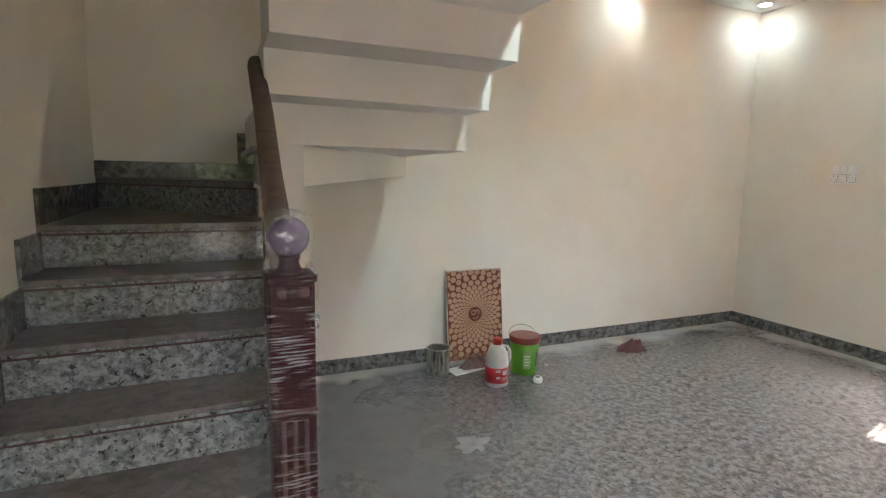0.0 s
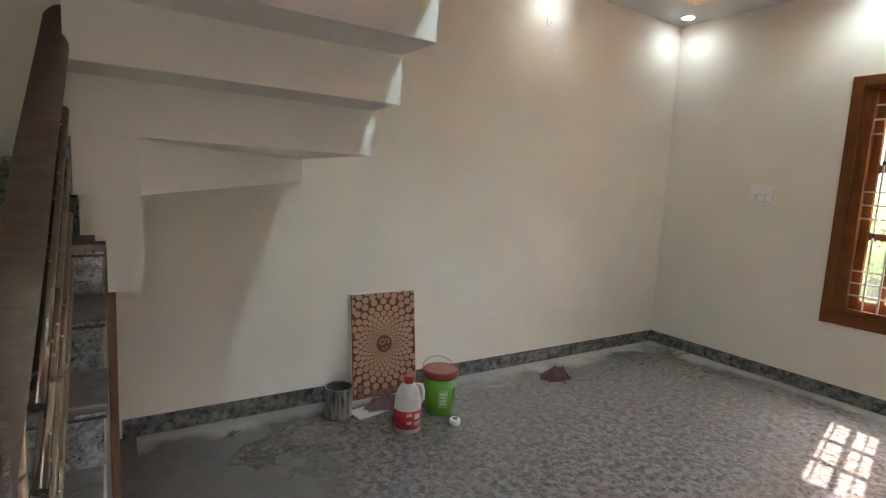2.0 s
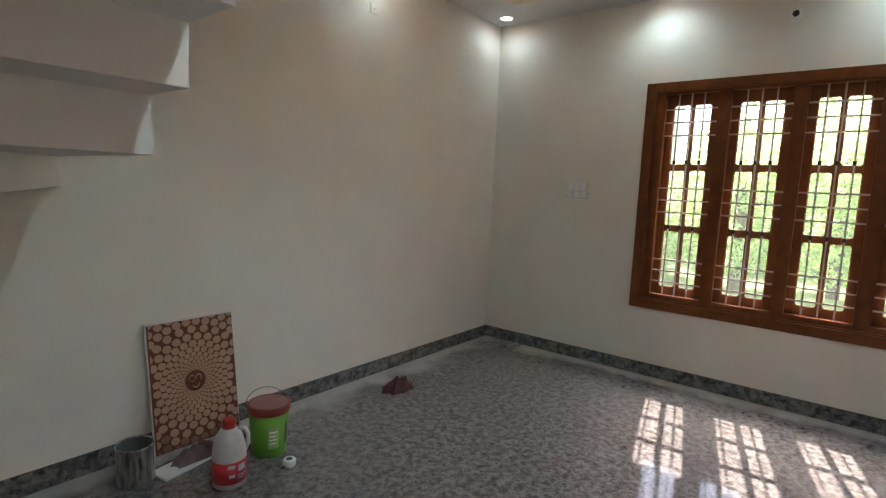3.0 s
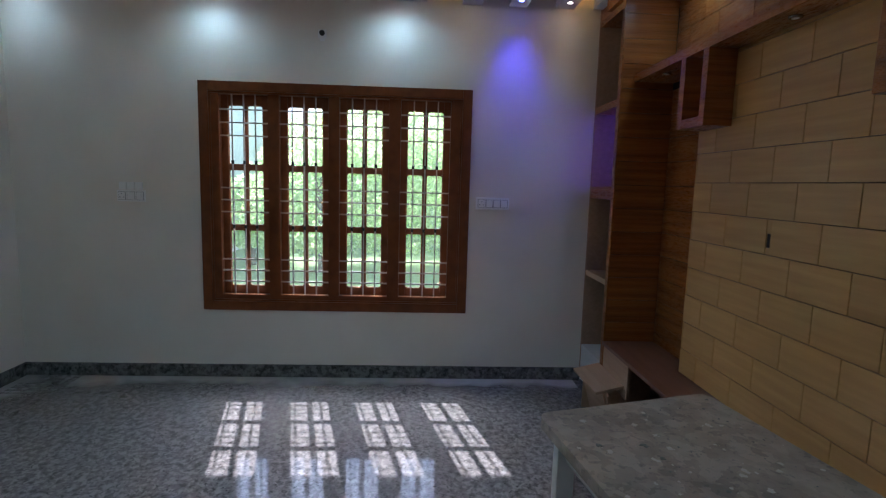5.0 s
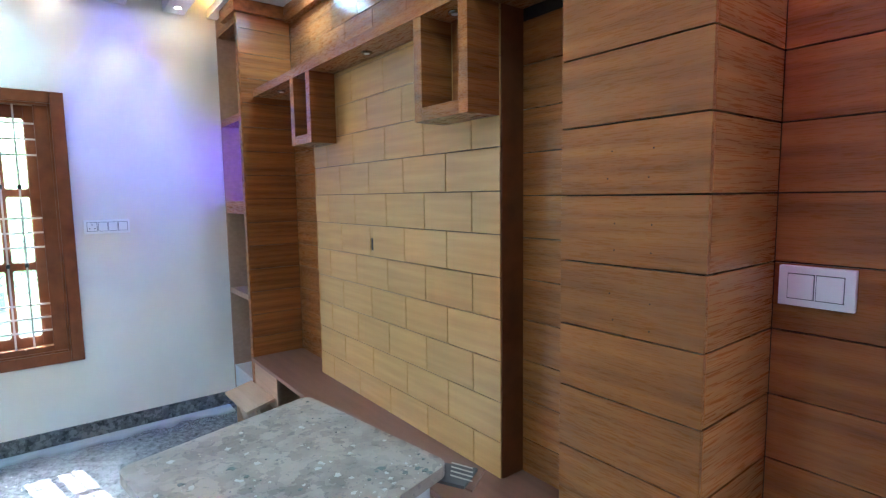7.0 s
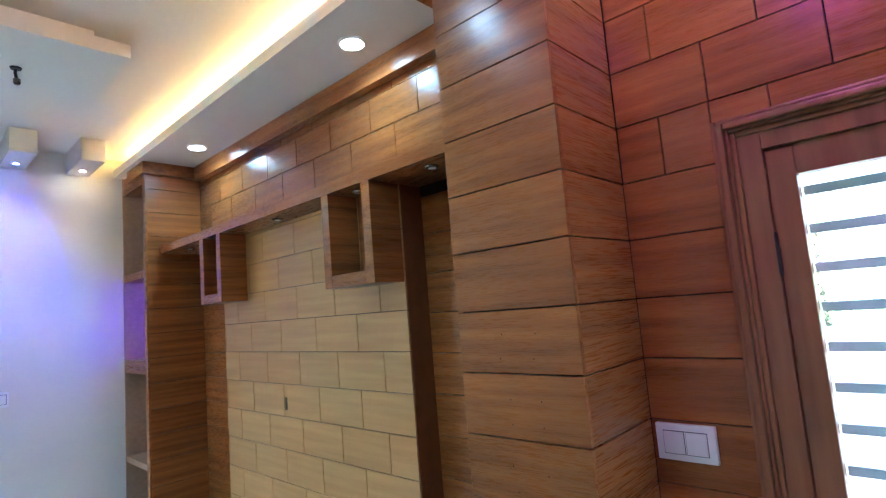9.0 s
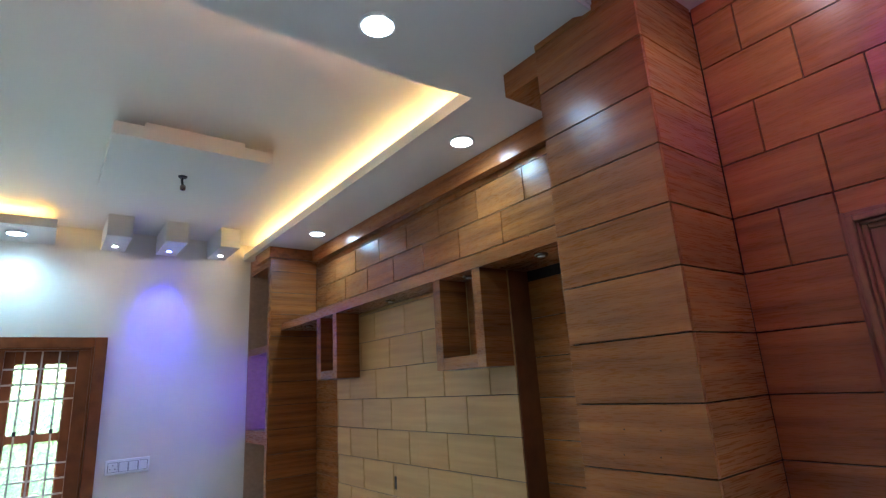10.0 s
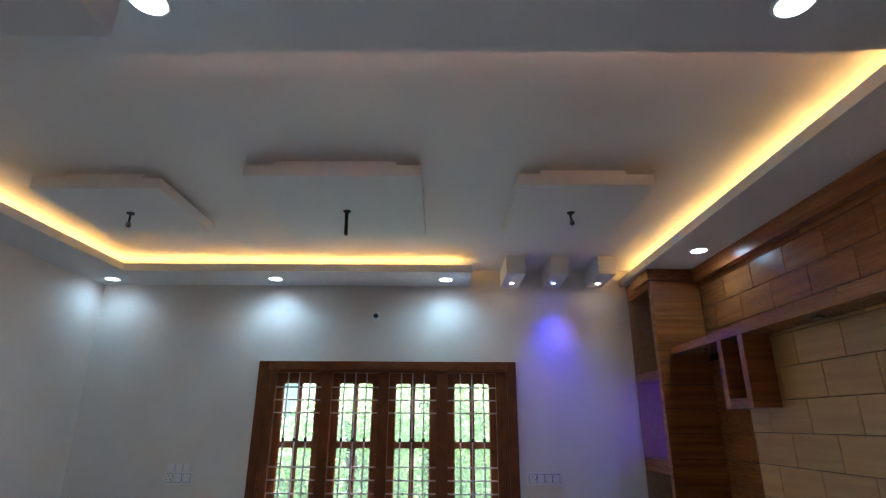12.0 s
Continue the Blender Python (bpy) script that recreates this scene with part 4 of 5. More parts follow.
M_GAP = material("switch_gap", (0.13, 0.13, 0.125), 0.6)
two = switchboard("switchboard", "white plate with a knob, rocker and socket under three rockers", "x", 2.490, 2.694, 1.344, 1.428,
                  [(0.06, 0.30, 0.16, 0.84, "r"), (0.37, 0.63, 0.16, 0.84, "r"), (0.70, 0.94, 0.16, 0.84, "s")], 0.012)
part("knob", lathe(bmesh.new(), [(0.016, 0.0), (0.016, -0.008), (0.012, -0.012)], (EAST - 0.016, 2.694 - 0.204 * 0.82, 1.386), 18, "X"), M_WHITEPLASTIC, two, "round white fan regulator knob")
for k in range(3):
    part("upper_rocker", boxed(EAST - 0.018, EAST, 2.508 + 0.057 * k, 2.560 + 0.057 * k, 1.431, 1.488, bevel=0.003), M_WHITEPLASTIC, two)
switchboard("switchboard", "white single-row switchboard with a socket and rockers beside the window", "x", -0.229, 0.027, 1.351, 1.443,
            [(0.06, 0.25, 0.2, 0.8, "r"), (0.28, 0.47, 0.2, 0.8, "r"), (0.50, 0.69, 0.2, 0.8, "r"), (0.73, 0.93, 0.2, 0.8, "s")])
switchboard("switchboard", "white switch plate with two broad rockers beside the door", "y", 0.753, 0.897, 1.310, 1.400,
            [(0.14, 0.48, 0.2, 0.8, "r"), (0.52, 0.86, 0.2, 0.8, "r")])
cam_pt = thing("camera_box", (EAST, 1.190, 2.57), "small white wall box with a black round eye", "junction box")
part("box", boxed(EAST - 0.012, EAST, 1.160, 1.220, 2.565, 2.625, bevel=0.003), M_WHITEPLASTIC, cam_pt)
part("eye", lathe(bmesh.new(), [(0.019, 0.0), (0.019, -0.014), (0.012, -0.018)], (EAST - 0.012, 1.190, 2.598), 18, "X"), M_BLACK, cam_pt)
part("tab", boxed(EAST - 0.010, EAST, 1.172, 1.208, 2.545, 2.563, bevel=0.002), M_WHITEPLASTIC, cam_pt)

blank = thing("blanking_plate", (2.95, NORTH, 2.545), "small cream blank cover plate high on the wall", "cover plate")
part("plate", boxed(2.918, 2.982, NORTH - 0.006, NORTH, 2.545, 2.605, bevel=0.002), M_WALL, blank)
part("screw", lathe(bmesh.new(), [(0.004, 0.0), (0.004, 0.001)], (0, 0, 0), 8), M_STEEL, blank).matrix_basis = pose(2.95, NORTH - 0.006, 2.575, 90, 0, 0)

# ---- work table ----
TABLE = [(1.932, -0.372), (1.792, 0.150), (1.195, 0.062), (1.335, -0.462)]
table = thing("work_table", (1.56, -0.15, 0), "makeshift work table with a paint-splattered board top on pale legs", "table")
M_SPLAT = granite("paint_splattered_board", (0.315, 0.245, 0.185), (0.165, 0.124, 0.092), 0.5, 0.35, 30.0, 9.0)
M_CHIP = material("dried_white_paint", (0.50, 0.44, 0.365), 0.6, (0.38, 0.33, 0.275), 30.0)
M_PATCH = material("dried_beige_filler", (0.33, 0.262, 0.20), 0.6, (0.23, 0.18, 0.138), 20.0)
M_TEAL = material("dried_grey_green_paint", (0.15, 0.155, 0.135), 0.6, (0.085, 0.085, 0.072), 30.0)
tc = Vector((sum(p[0] for p in TABLE) / 4, sum(p[1] for p in TABLE) / 4))


def rounded(points, radius, n=5):
    out = []
    for i, p in enumerate(points):
        p = Vector(p)
        a, b = (Vector(points[i - 1]) - p).normalized(), (Vector(points[(i + 1) % len(points)]) - p).normalized()
        for k in range(n + 1):
            f = k / n
            out.append(tuple(p + a * radius * (1 - f) ** 2 + b * radius * f ** 2))
    return out


part("top", prism(bmesh.new(), rounded(TABLE, 0.035), 0.927, 0.955), M_SPLAT, table, "paint-splattered grey board")
rng = random.Random(5)
for mat, count, big in ((M_CHIP, 130, 0.009), (M_TEAL, 90, 0.008), (M_PATCH, 26, 0.045)):
    bm = bmesh.new()
    for i in range(count):
        u, v = rng.uniform(0.04, 0.96), rng.uniform(0.04, 0.96)
        if rng.random() < 0.4:
            v = 1 - 0.18 * rng.random()
        q = Vector(TABLE[1]) * (1 - u) * (1 - v) + Vector(TABLE[0]) * u * (1 - v) + Vector(TABLE[2]) * (1 - u) * v + Vector(TABLE[3]) * u * v
        r = big * rng.random() ** 3.2 + 0.0012
        pts = [(q.x + r * rng.uniform(0.35, 1.5) * math.cos(a), q.y + r * rng.uniform(0.35, 1.5) * math.sin(a)) for a in (k * 2 * math.pi / 8 for k in range(8))]
        prism(bm, pts, 0.9552, 0.9558 + 0.0004 * (i % 3) + (0.0002 if mat is M_TEAL else 0.0))
    tagged(part("paint_fleck", bm, mat, table, "dried paint flecks and drips"), kind="stuff")
M_LEG = material("pale_painted_leg", (0.55, 0.54, 0.51), 0.5, (0.42, 0.40, 0.37), 12.0)
for p in TABLE:
    q = tc + (Vector(p) - tc) * 0.80
    part("leg", boxed(q.x - 0.022, q.x + 0.022, q.y - 0.022, q.y + 0.022, 0.0, 0.905, bevel=0.003), M_LEG, table)
ap = [tuple(tc + (Vector(p) - tc) * 0.82) for p in TABLE]
for a, b in zip(ap, ap[1:] + ap[:1]):
    part("apron", wall_strip(bmesh.new(), a, b, 0.86, 0.926, 0.02), M_LEG, table)
board = thing("scrap_board", (1.35, -0.43, 0.92), "splattered scrap of newspaper-like board sticking out under the table top", "scrap board")
bm = prism(bmesh.new(), [(1.40, -0.475), (1.345, -0.42), (1.275, -0.455), (1.315, -0.53)], 0.918, 0.9255)
M_SCRAP = material("dark_printed_scrap", (0.10, 0.085, 0.075), 0.5, (0.05, 0.042, 0.038), 14.0)
part("sheet", bm, M_SCRAP, board, "dark printed sheet")
part("paper", prism(bmesh.new(), [(1.42, -0.50), (1.36, -0.45), (1.262, -0.468), (1.312, -0.552)], 0.9115, 0.9165), M_BENCH, board, "reddish brown torn paper")
for i in range(4):
    f = 0.014 * i
    part("stripe", prism(bmesh.new(), [(1.375 - f, -0.500 + f * 0.9), (1.371 - f, -0.496 + f * 0.9), (1.318 - f, -0.518 + f * 0.9), (1.322 - f, -0.522 + f * 0.9)], 0.9257, 0.9261), M_CHIP, board, "pale printed stripe")

# scrap plywood pieces by the bench
for x, y, z, rx, ry, rz, lx, ly, lz in ((3.80, -0.745, 0.287, -13, 0, 1.5, 0.43, 0.185, 0.018), (3.80, -0.745, 0.140, 74, 0, 2, 0.40, 0.285, 0.014), (3.975, -0.770, 0.141, 86, 0, 78, 0.115, 0.280, 0.014), (3.66, -0.775, 0.128, 80, 0, -12, 0.20, 0.258, 0.014)):
    s = thing("plywood_offcut", (x, y, 0), "raw plywood offcut leaning against the bench", "plywood offcut", "plywood offcuts")
    ob = part("sheet", boxed(-lx / 2, lx / 2, -ly / 2, ly / 2, -lz / 2, lz / 2, bevel=0.001), M_PLYWOOD, s)
    ob.matrix_basis = pose(x, y, z, rx, ry, rz)

# ---- things by the north wall ----
# leaning printed panel
pan = thing("decorative_panel", (1.67, 3.36, 0), "square panel with a rust-red radiating cell print, leaning on the wall", "decorative panel")
M_PRINT = material("rust_print", (0.17, 0.038, 0.018), 0.4, (0.11, 0.024, 0.012), 8.0)
M_CELL = material("pinkish_cell_print", (0.50, 0.32, 0.225), 0.4, (0.40, 0.235, 0.155), 8.0, vary=0.0)
# darker tone for the cells near the foot of the print
M_CELLDARK = material("dark_cell_print", (0.27, 0.155, 0.115), 0.5, (0.20, 0.11, 0.08), 9.0)
PW, PH = 0.455, 0.665
lean = Matrix.Translation((1.674, 3.332, 0.010)) @ pose(0, 0, 0, 90 - 7.4, 0, 0)
b = part("board", boxed(-PW / 2, PW / 2, 0, PH, -0.012, -0.001, bevel=0.001), M_EDGE, pan)
b.matrix_basis = lean
b = part("print", boxed(-PW / 2 + 0.005, PW / 2 - 0.003, 0.004, PH - 0.008, -0.0012, 0.0002), M_PRINT, pan, "rust-red print ground")
b.matrix_basis = lean
bm = bmesh.new()
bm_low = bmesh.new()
centre = Vector((0.0, PH * 0.5))
r = 0.058
k = 0
while r < 0.48:
    n = 26 if r < 0.30 else 38
    size = 2 * math.pi * r / n * 0.46
    for i in range(n):
        a = 2 * math.pi * (i + 0.5 * (k % 2)) / n
        c = centre + Vector((r * math.cos(a), r * math.sin(a)))
        s = min(size, 0.0235)
        if abs(c.x) < PW / 2 - 0.012 + s * 0.4 and 0.004 - s * 0.3 < c.y < PH - 0.008 + s * 0.4:
            pts = []
            for j in range(7):
                q = c + Vector((s * 1.0 * math.cos(a + j * 2 * math.pi / 7), s * 0.93 * math.sin(a + j * 2 * math.pi / 7)))
                q.x = max(-PW / 2 + 0.013, min(PW / 2 - 0.004, q.x))
                q.y = max(0.005, min(PH - 0.009, q.y))
                pts.append((q.x, q.y))
            # low cells go to the darker mesh, with a ragged noise border
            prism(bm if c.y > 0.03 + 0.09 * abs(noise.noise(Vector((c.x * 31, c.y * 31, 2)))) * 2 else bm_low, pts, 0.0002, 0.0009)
    r += max(0.0085, min(size * 1.70, 0.040))
    k += 1
b = tagged(part("cell_print", bm, M_CELL, pan, "pinkish cells growing from the centre outwards"), kind="stuff")
b.matrix_basis = lean
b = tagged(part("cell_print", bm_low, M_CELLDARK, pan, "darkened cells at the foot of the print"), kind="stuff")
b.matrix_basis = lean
b = part("medallion", lathe(bmesh.new(), [(0.054, 0.0002), (0.054, 0.0014), (0.048, 0.0016)], (0, PH * 0.5, 0)), M_PRINT, pan, "round rust-red medallion")
b.matrix_basis = lean
bm = bmesh.new()
for a0, cxx, cyy, rr, sweep in ((30, -0.017, 0.013, 0.016, 300), (-60, 0.017, 0.013, 0.015, 280), (200, 0.0, -0.016, 0.020, 160)):
    tube(bm, [(cxx + rr * math.cos(radians(a0 + sweep * f / 12)), PH * 0.5 + cyy + rr * math.sin(radians(a0 + sweep * f / 12)), 0.0022) for f in range(13)], 0.0034, 6)
b = part("emblem", bm, M_CELL, pan, "pale scroll emblem")
b.matrix_basis = lean


def soft_heap(name, label, category, centre, sx, sy, h, mat, seed, group=""):
    """A crumpled cloth: a dented, folded mound with an uneven outline."""
    bm = bmesh.new()
    n, m = 26, 9
    rows = []
    for j in range(m + 1):
        f = j / m
        row = []
        for i in range(n):
            a = 2 * math.pi * i / n
            w = 1 + 0.35 * noise.noise(Vector((2.2 * math.cos(a), 2.2 * math.sin(a), seed)))
            x, y = sx * f * w * math.cos(a), sy * f * w * math.sin(a)
            z = h * (1 - f ** 2) * (0.65 + 0.9 * abs(noise.noise(Vector((x * 22, y * 22, seed + 3))))) + 0.004
            row.append(bm.verts.new((centre[0] + x, centre[1] + y, max(0.003, z) + centre[2])))
        rows.append(row)
    for a, b2 in zip(rows, rows[1:]):
        for i in range(n):
            bm.faces.new((a[i], a[(i + 1) % n], b2[(i + 1) % n], b2[i]))
    low = [bm.verts.new((v.co.x, v.co.y, centre[2])) for v in rows[-1]]
    for i in range(n):
        bm.faces.new((rows[-1][i], rows[-1][(i + 1) % n], low[(i + 1) % n], low[i]))
    bm.faces.new(low[::-1])
    return tagged(mesh_object(name, bm, mat), label, category, group)


M_RAG = material("maroon_rag", (0.10, 0.030, 0.029), 0.9, (0.045, 0.013, 0.014), 14.0, 0.4, 160.0)
M_SACK = material("dull_pink_plastic_bag", (0.22, 0.13, 0.13), 0.5, (0.13, 0.075, 0.08), 9.0, 0.4, 40.0)
soft_heap("rag", "crumpled maroon rag on the granite floor", "cloth", (2.96, 3.11, 0.0), 0.125, 0.080, 0.085, M_RAG, 1.0)
ra = thing("tile_sheet", (1.58, 3.19, 0), "pale flat sheet lying on the floor before the printed panel", "sheet")
part("sheet", prism(bmesh.new(), [(1.40, 3.10), (1.72, 3.16), (1.70, 3.28), (1.38, 3.22)], 0.0, 0.010), M_EDGE, ra)
soft_heap("plastic_bag", "dull maroon half-full bag lying on a pale sheet", "bag", (1.60, 3.20, 0.010), 0.130, 0.055, 0.075, M_SACK, 5.0)

# open paint tin
M_TIN = material("smeared_tin", (0.52, 0.50, 0.45), 0.4, (0.07, 0.065, 0.06), 9.0, 0.15, 60.0, metal=0.3, stretch=(5, 5, 1), spread=0.3)
M_TININ = material("black_tin_inside", (0.025, 0.026, 0.03), 0.4)
tin = thing("paint_tin", (1.315, 3.222, 0), "open paint-smeared metal tin, dark inside", "paint tin")
part("body", lathe(bmesh.new(), [(0.076, 0.0), (0.080, 0.004), (0.079, 0.165), (0.083, 0.170), (0.083, 0.176), (0.076, 0.176), (0.075, 0.02), (0.004, 0.02)], (1.315, 3.222, 0)), M_TIN, tin)
part("lining", lathe(bmesh.new(), [(0.0745, 0.02), (0.0745, 0.172), (0.073, 0.172), (0.073, 0.024), (0.004, 0.024)], (1.315, 3.222, 0)), M_TININ, tin)

# white can with red label
M_CAN = material("white_plastic_can", (0.60, 0.58, 0.55), 0.35, (0.42, 0.40, 0.38), 16.0, spread=0.5)
M_REDCAP = material("red_plastic", (0.48, 0.035, 0.025), 0.35)
M_LABEL = material("red_paper_label", (0.50, 0.025, 0.03), 0.45)
bx, by = 1.590, 2.888
can = thing("plastic_can", (bx, by, 0), "white plastic can with a red cap and red label", "bottle")
part("body", lathe(bmesh.new(), [(0.066, 0.0), (0.075, 0.006), (0.075, 0.15), (0.070, 0.19), (0.057, 0.235), (0.040, 0.262), (0.030, 0.270), (0.027, 0.285)], (bx, by, 0)), M_CAN, can)
part("label", lathe(bmesh.new(), [(0.0757, 0.028), (0.0757, 0.130)], (bx, by, 0)), M_LABEL, can, "red label with white bars")
part("cap", lathe(bmesh.new(), [(0.030, 0.272), (0.030, 0.308), (0.026, 0.312)], (bx, by, 0), 24), M_REDCAP, can)
part("handle", tube(bmesh.new(), [(bx + 0.030, by - 0.02, 0.262), (bx + 0.062, by - 0.026, 0.256), (bx + 0.078, by - 0.028, 0.225), (bx + 0.080, by - 0.026, 0.175), (bx + 0.070, by - 0.02, 0.150)], 0.010, 10), M_CAN, can)
for a0, a1, z0, z1 in ((-2.15, -1.75, 0.104, 0.120), (-1.55, -1.05, 0.085, 0.115), (-1.60, -0.95, 0.062, 0.068), (-1.60, -1.05, 0.050, 0.055), (-2.10, -1.75, 0.060, 0.075)):
    bm = bmesh.new()
    n = 8
    low = [bm.verts.new((bx + 0.0762 * math.cos(a0 + (a1 - a0) * i / n), by + 0.0762 * math.sin(a0 + (a1 - a0) * i / n), z0)) for i in range(n + 1)]
    top = [bm.verts.new((v.co.x, v.co.y, z1)) for v in low]
    for i in range(n):
        bm.faces.new((low[i], low[i + 1], top[i + 1], top[i]))
    part("label_bar", bm, M_CAN, can)

# green bucket
M_GREEN = material("green_plastic", (0.10, 0.33, 0.03), 0.4, (0.07, 0.25, 0.02), 4.0)
M_PALEGREEN = material("pale_green_label", (0.30, 0.46, 0.20), 0.45, (0.24, 0.38, 0.15), 20.0)
M_LID = material("dusty_red_lid", (0.24, 0.030, 0.025), 0.45, (0.20, 0.04, 0.034), 9.0)
M_LIDTOP = material("dusty_pink_lid_top", (0.33, 0.16, 0.135), 0.6, (0.25, 0.10, 0.085), 12.0)
gx, gy = 1.880, 3.015
buc = thing("paint_bucket", (gx, gy, 0), "green plastic paint bucket with a dusty red lid", "bucket")
part("body", lathe(bmesh.new(), [(0.084, 0.0), (0.087, 0.004), (0.101, 0.225)], (gx, gy, 0)), M_GREEN, buc)
part("lid", lathe(bmesh.new(), [(0.104, 0.222), (0.108, 0.226), (0.108, 0.262), (0.103, 0.266), (0.098, 0.262)], (gx, gy, 0)), M_LID, buc)
part("lid_top", lathe(bmesh.new(), [(0.096, 0.2625), (0.094, 0.2645)], (gx, gy, 0)), M_LIDTOP, buc)
part("bail", tube(bmesh.new(), [(gx + 0.107 * math.cos(t), gy + 0.03 + 0.05 * math.sin(t), 0.262 + 0.055 * math.sin(t)) for t in (k * math.pi / 10 for k in range(11))], 0.002, 6), M_STEEL, buc, "thin wire handle")
for a0, a1, z0, z1, mt in ((-2.20, -1.62, 0.05, 0.165, M_PALEGREEN), (-1.22, -0.98, 0.06, 0.165, M_TEAL), (-2.12, -1.72, 0.135, 0.143, M_WHITEPLASTIC), (-2.12, -1.80, 0.115, 0.121, M_WHITEPLASTIC), (-2.12, -1.75, 0.095, 0.101, M_WHITEPLASTIC), (-2.12, -1.78, 0.075, 0.081, M_WHITEPLASTIC)):
    bm = bmesh.new()
    n = 8
    rr = lambda z: (0.0884 if mt is M_WHITEPLASTIC else 0.0878) + 0.0625 * z
    low = [bm.verts.new((gx + rr(z0) * math.cos(a0 + (a1 - a0) * i / n), gy + rr(z0) * math.sin(a0 + (a1 - a0) * i / n), z0)) for i in range(n + 1)]
    top = [bm.verts.new((gx + rr(z1) * math.cos(a0 + (a1 - a0) * i / n), gy + rr(z1) * math.sin(a0 + (a1 - a0) * i / n), z1)) for i in range(n + 1)]
    for i in range(n):
        bm.faces.new((low[i], low[i + 1], top[i + 1], top[i]))
    part("label_patch", bm, mt, buc)

# tape measure
tape = thing("tape_measure", (1.865, 2.815, 0), "small round white and black tape measure on the floor", "tape measure")
part("case", lathe(bmesh.new(), [(0.028, 0.0), (0.032, 0.006), (0.032, 0.028), (0.027, 0.034)], (1.865, 2.815, 0), 22), M_WHITEPLASTIC, tape)
part("hub", lathe(bmesh.new(), [(0.017, 0.034), (0.015, 0.037)], (1.865, 2.815, 0), 18), M_BLACK, tape)
part("strap", boxed(1.815, 1.837, 2.806, 2.818, 0.0, 0.008, bevel=0.002), M_BLACK, tape)

# cement and paint smears on the floor
M_SMEAR = material("dried_cement_smear", (0.235, 0.225, 0.22), 0.5, (0.15, 0.142, 0.138), 16.0, spread=0.3)
M_BARE = granite("bare_dark_granite", (0.15, 0.14, 0.138), (0.06, 0.056, 0.055), 0.12, 0.7, 72.0, 33.0)
M_DARKSMEAR = material("wet_dark_smear", (0.10, 0.098, 0.095), 0.2, (0.06, 0.058, 0.055), 12.0)


def smear(name, label, cx, cy, sx, sy, mat, seed, turn=0.0, lift=0.0002):
    pts = []
    for i in range(30):
        a = 2 * math.pi * i / 30
        w = 1 + 0.9 * noise.noise(Vector((1.6 * math.cos(a), 1.6 * math.sin(a), seed))) + 0.35 * noise.noise(Vector((5 * math.cos(a), 5 * math.sin(a), seed)))
        x, y = sx * w * math.cos(a), sy * w * math.sin(a)
        pts.append((cx + x * math.cos(turn) - y * math.sin(turn), cy + x * math.sin(turn) + y * math.cos(turn)))
    return solid(name, prism(bmesh.new(), pts, lift, lift + 0.001), mat, label, "floor stain")


def film_of_dust(name, base, second, edges, hole):
    """Dried cement dust: matte and pale, fading out past its edges and torn open in patches."""
    m = material(name, base, 0.42, second, 9.0, spread=0.6)
    nt = m.node_tree
    p = nt.nodes["Principled BSDF"]
    tc = next(n for n in nt.nodes if n.type == "TEX_COORD")
    big = nt.nodes.new("ShaderNodeTexNoise")
    big.inputs["Scale"].default_value, big.inputs["Detail"].default_value = 3.6, 8.0
    nt.links.new(tc.outputs["Object"], big.inputs["Vector"])
    grad = nt.nodes.new("ShaderNodeAttribute")
    grad.attribute_name = "cover"
    add = nt.nodes.new("ShaderNodeMath")
    add.operation = "ADD"
    nt.links.new(grad.outputs["Fac"], add.inputs[0])
    nt.links.new(big.outputs[0], add.inputs[1])
    step = nt.nodes.new("ShaderNodeMapRange")
    step.inputs["From Min"].default_value, step.inputs["From Max"].default_value = edges
    step.inputs["To Max"].default_value = hole
    nt.links.new(add.outputs[0], step.inputs["Value"])
    clear = nt.nodes.new("ShaderNodeBsdfTransparent")
    mix = nt.nodes.new("ShaderNodeMixShader")
    nt.links.new(step.outputs[0], mix.inputs[0])
    nt.links.new(clear.outputs[0], mix.inputs[1])
    nt.links.new(p.outputs[0], mix.inputs[2])
    nt.links.new(mix.outputs[0], nt.nodes["Material Output"].inputs["Surface"])
    return m


M_CEMENT = film_of_dust("dried_cement_film", (0.225, 0.212, 0.205), (0.16, 0.15, 0.145), (0.90, 1.12), 0.62)
nx, ny = 40, 48
bm = bmesh.new()
grid = [[bm.verts.new((0.20 + 1.9 * i / nx, 0.95 + 2.47 * j / ny, 0.0016)) for i in range(nx + 1)] for j in range(ny + 1)]
for j in range(ny):
    for i in range(nx):
        bm.faces.new((grid[j][i], grid[j][i + 1], grid[j + 1][i + 1], grid[j + 1][i]))
film_floor = solid("floor_film", bm, M_CEMENT, "torn film of dried cement over the granite floor by the stairs", "floor stain")
cover = film_floor.data.attributes.new("cover", "FLOAT", "POINT")
for v in film_floor.data.vertices:
    x, y = v.co.x, v.co.y
    d = max((x - 0.60) / 0.72, 0.0) ** 2 + max((2.9 - y) / 1.7, 0.0) ** 2
    torn = math.exp(-(((x - 0.88) / 0.19) ** 2 + ((y - 3.03 - 0.35 * (x - 0.88)) / 0.085) ** 2))
    cover.data[v.index].value = 0.85 - 0.75 * d - 0.85 * torn
for i, (x, y) in enumerate(((3.99, 3.31), (4.26, 3.18), (4.44, 2.86), (3.85, -0.55))):
    smear("floor_stain", "small dark dirt spot on the floor", x, y, 0.035, 0.02, M_DARKSMEAR, 11.0 + i)
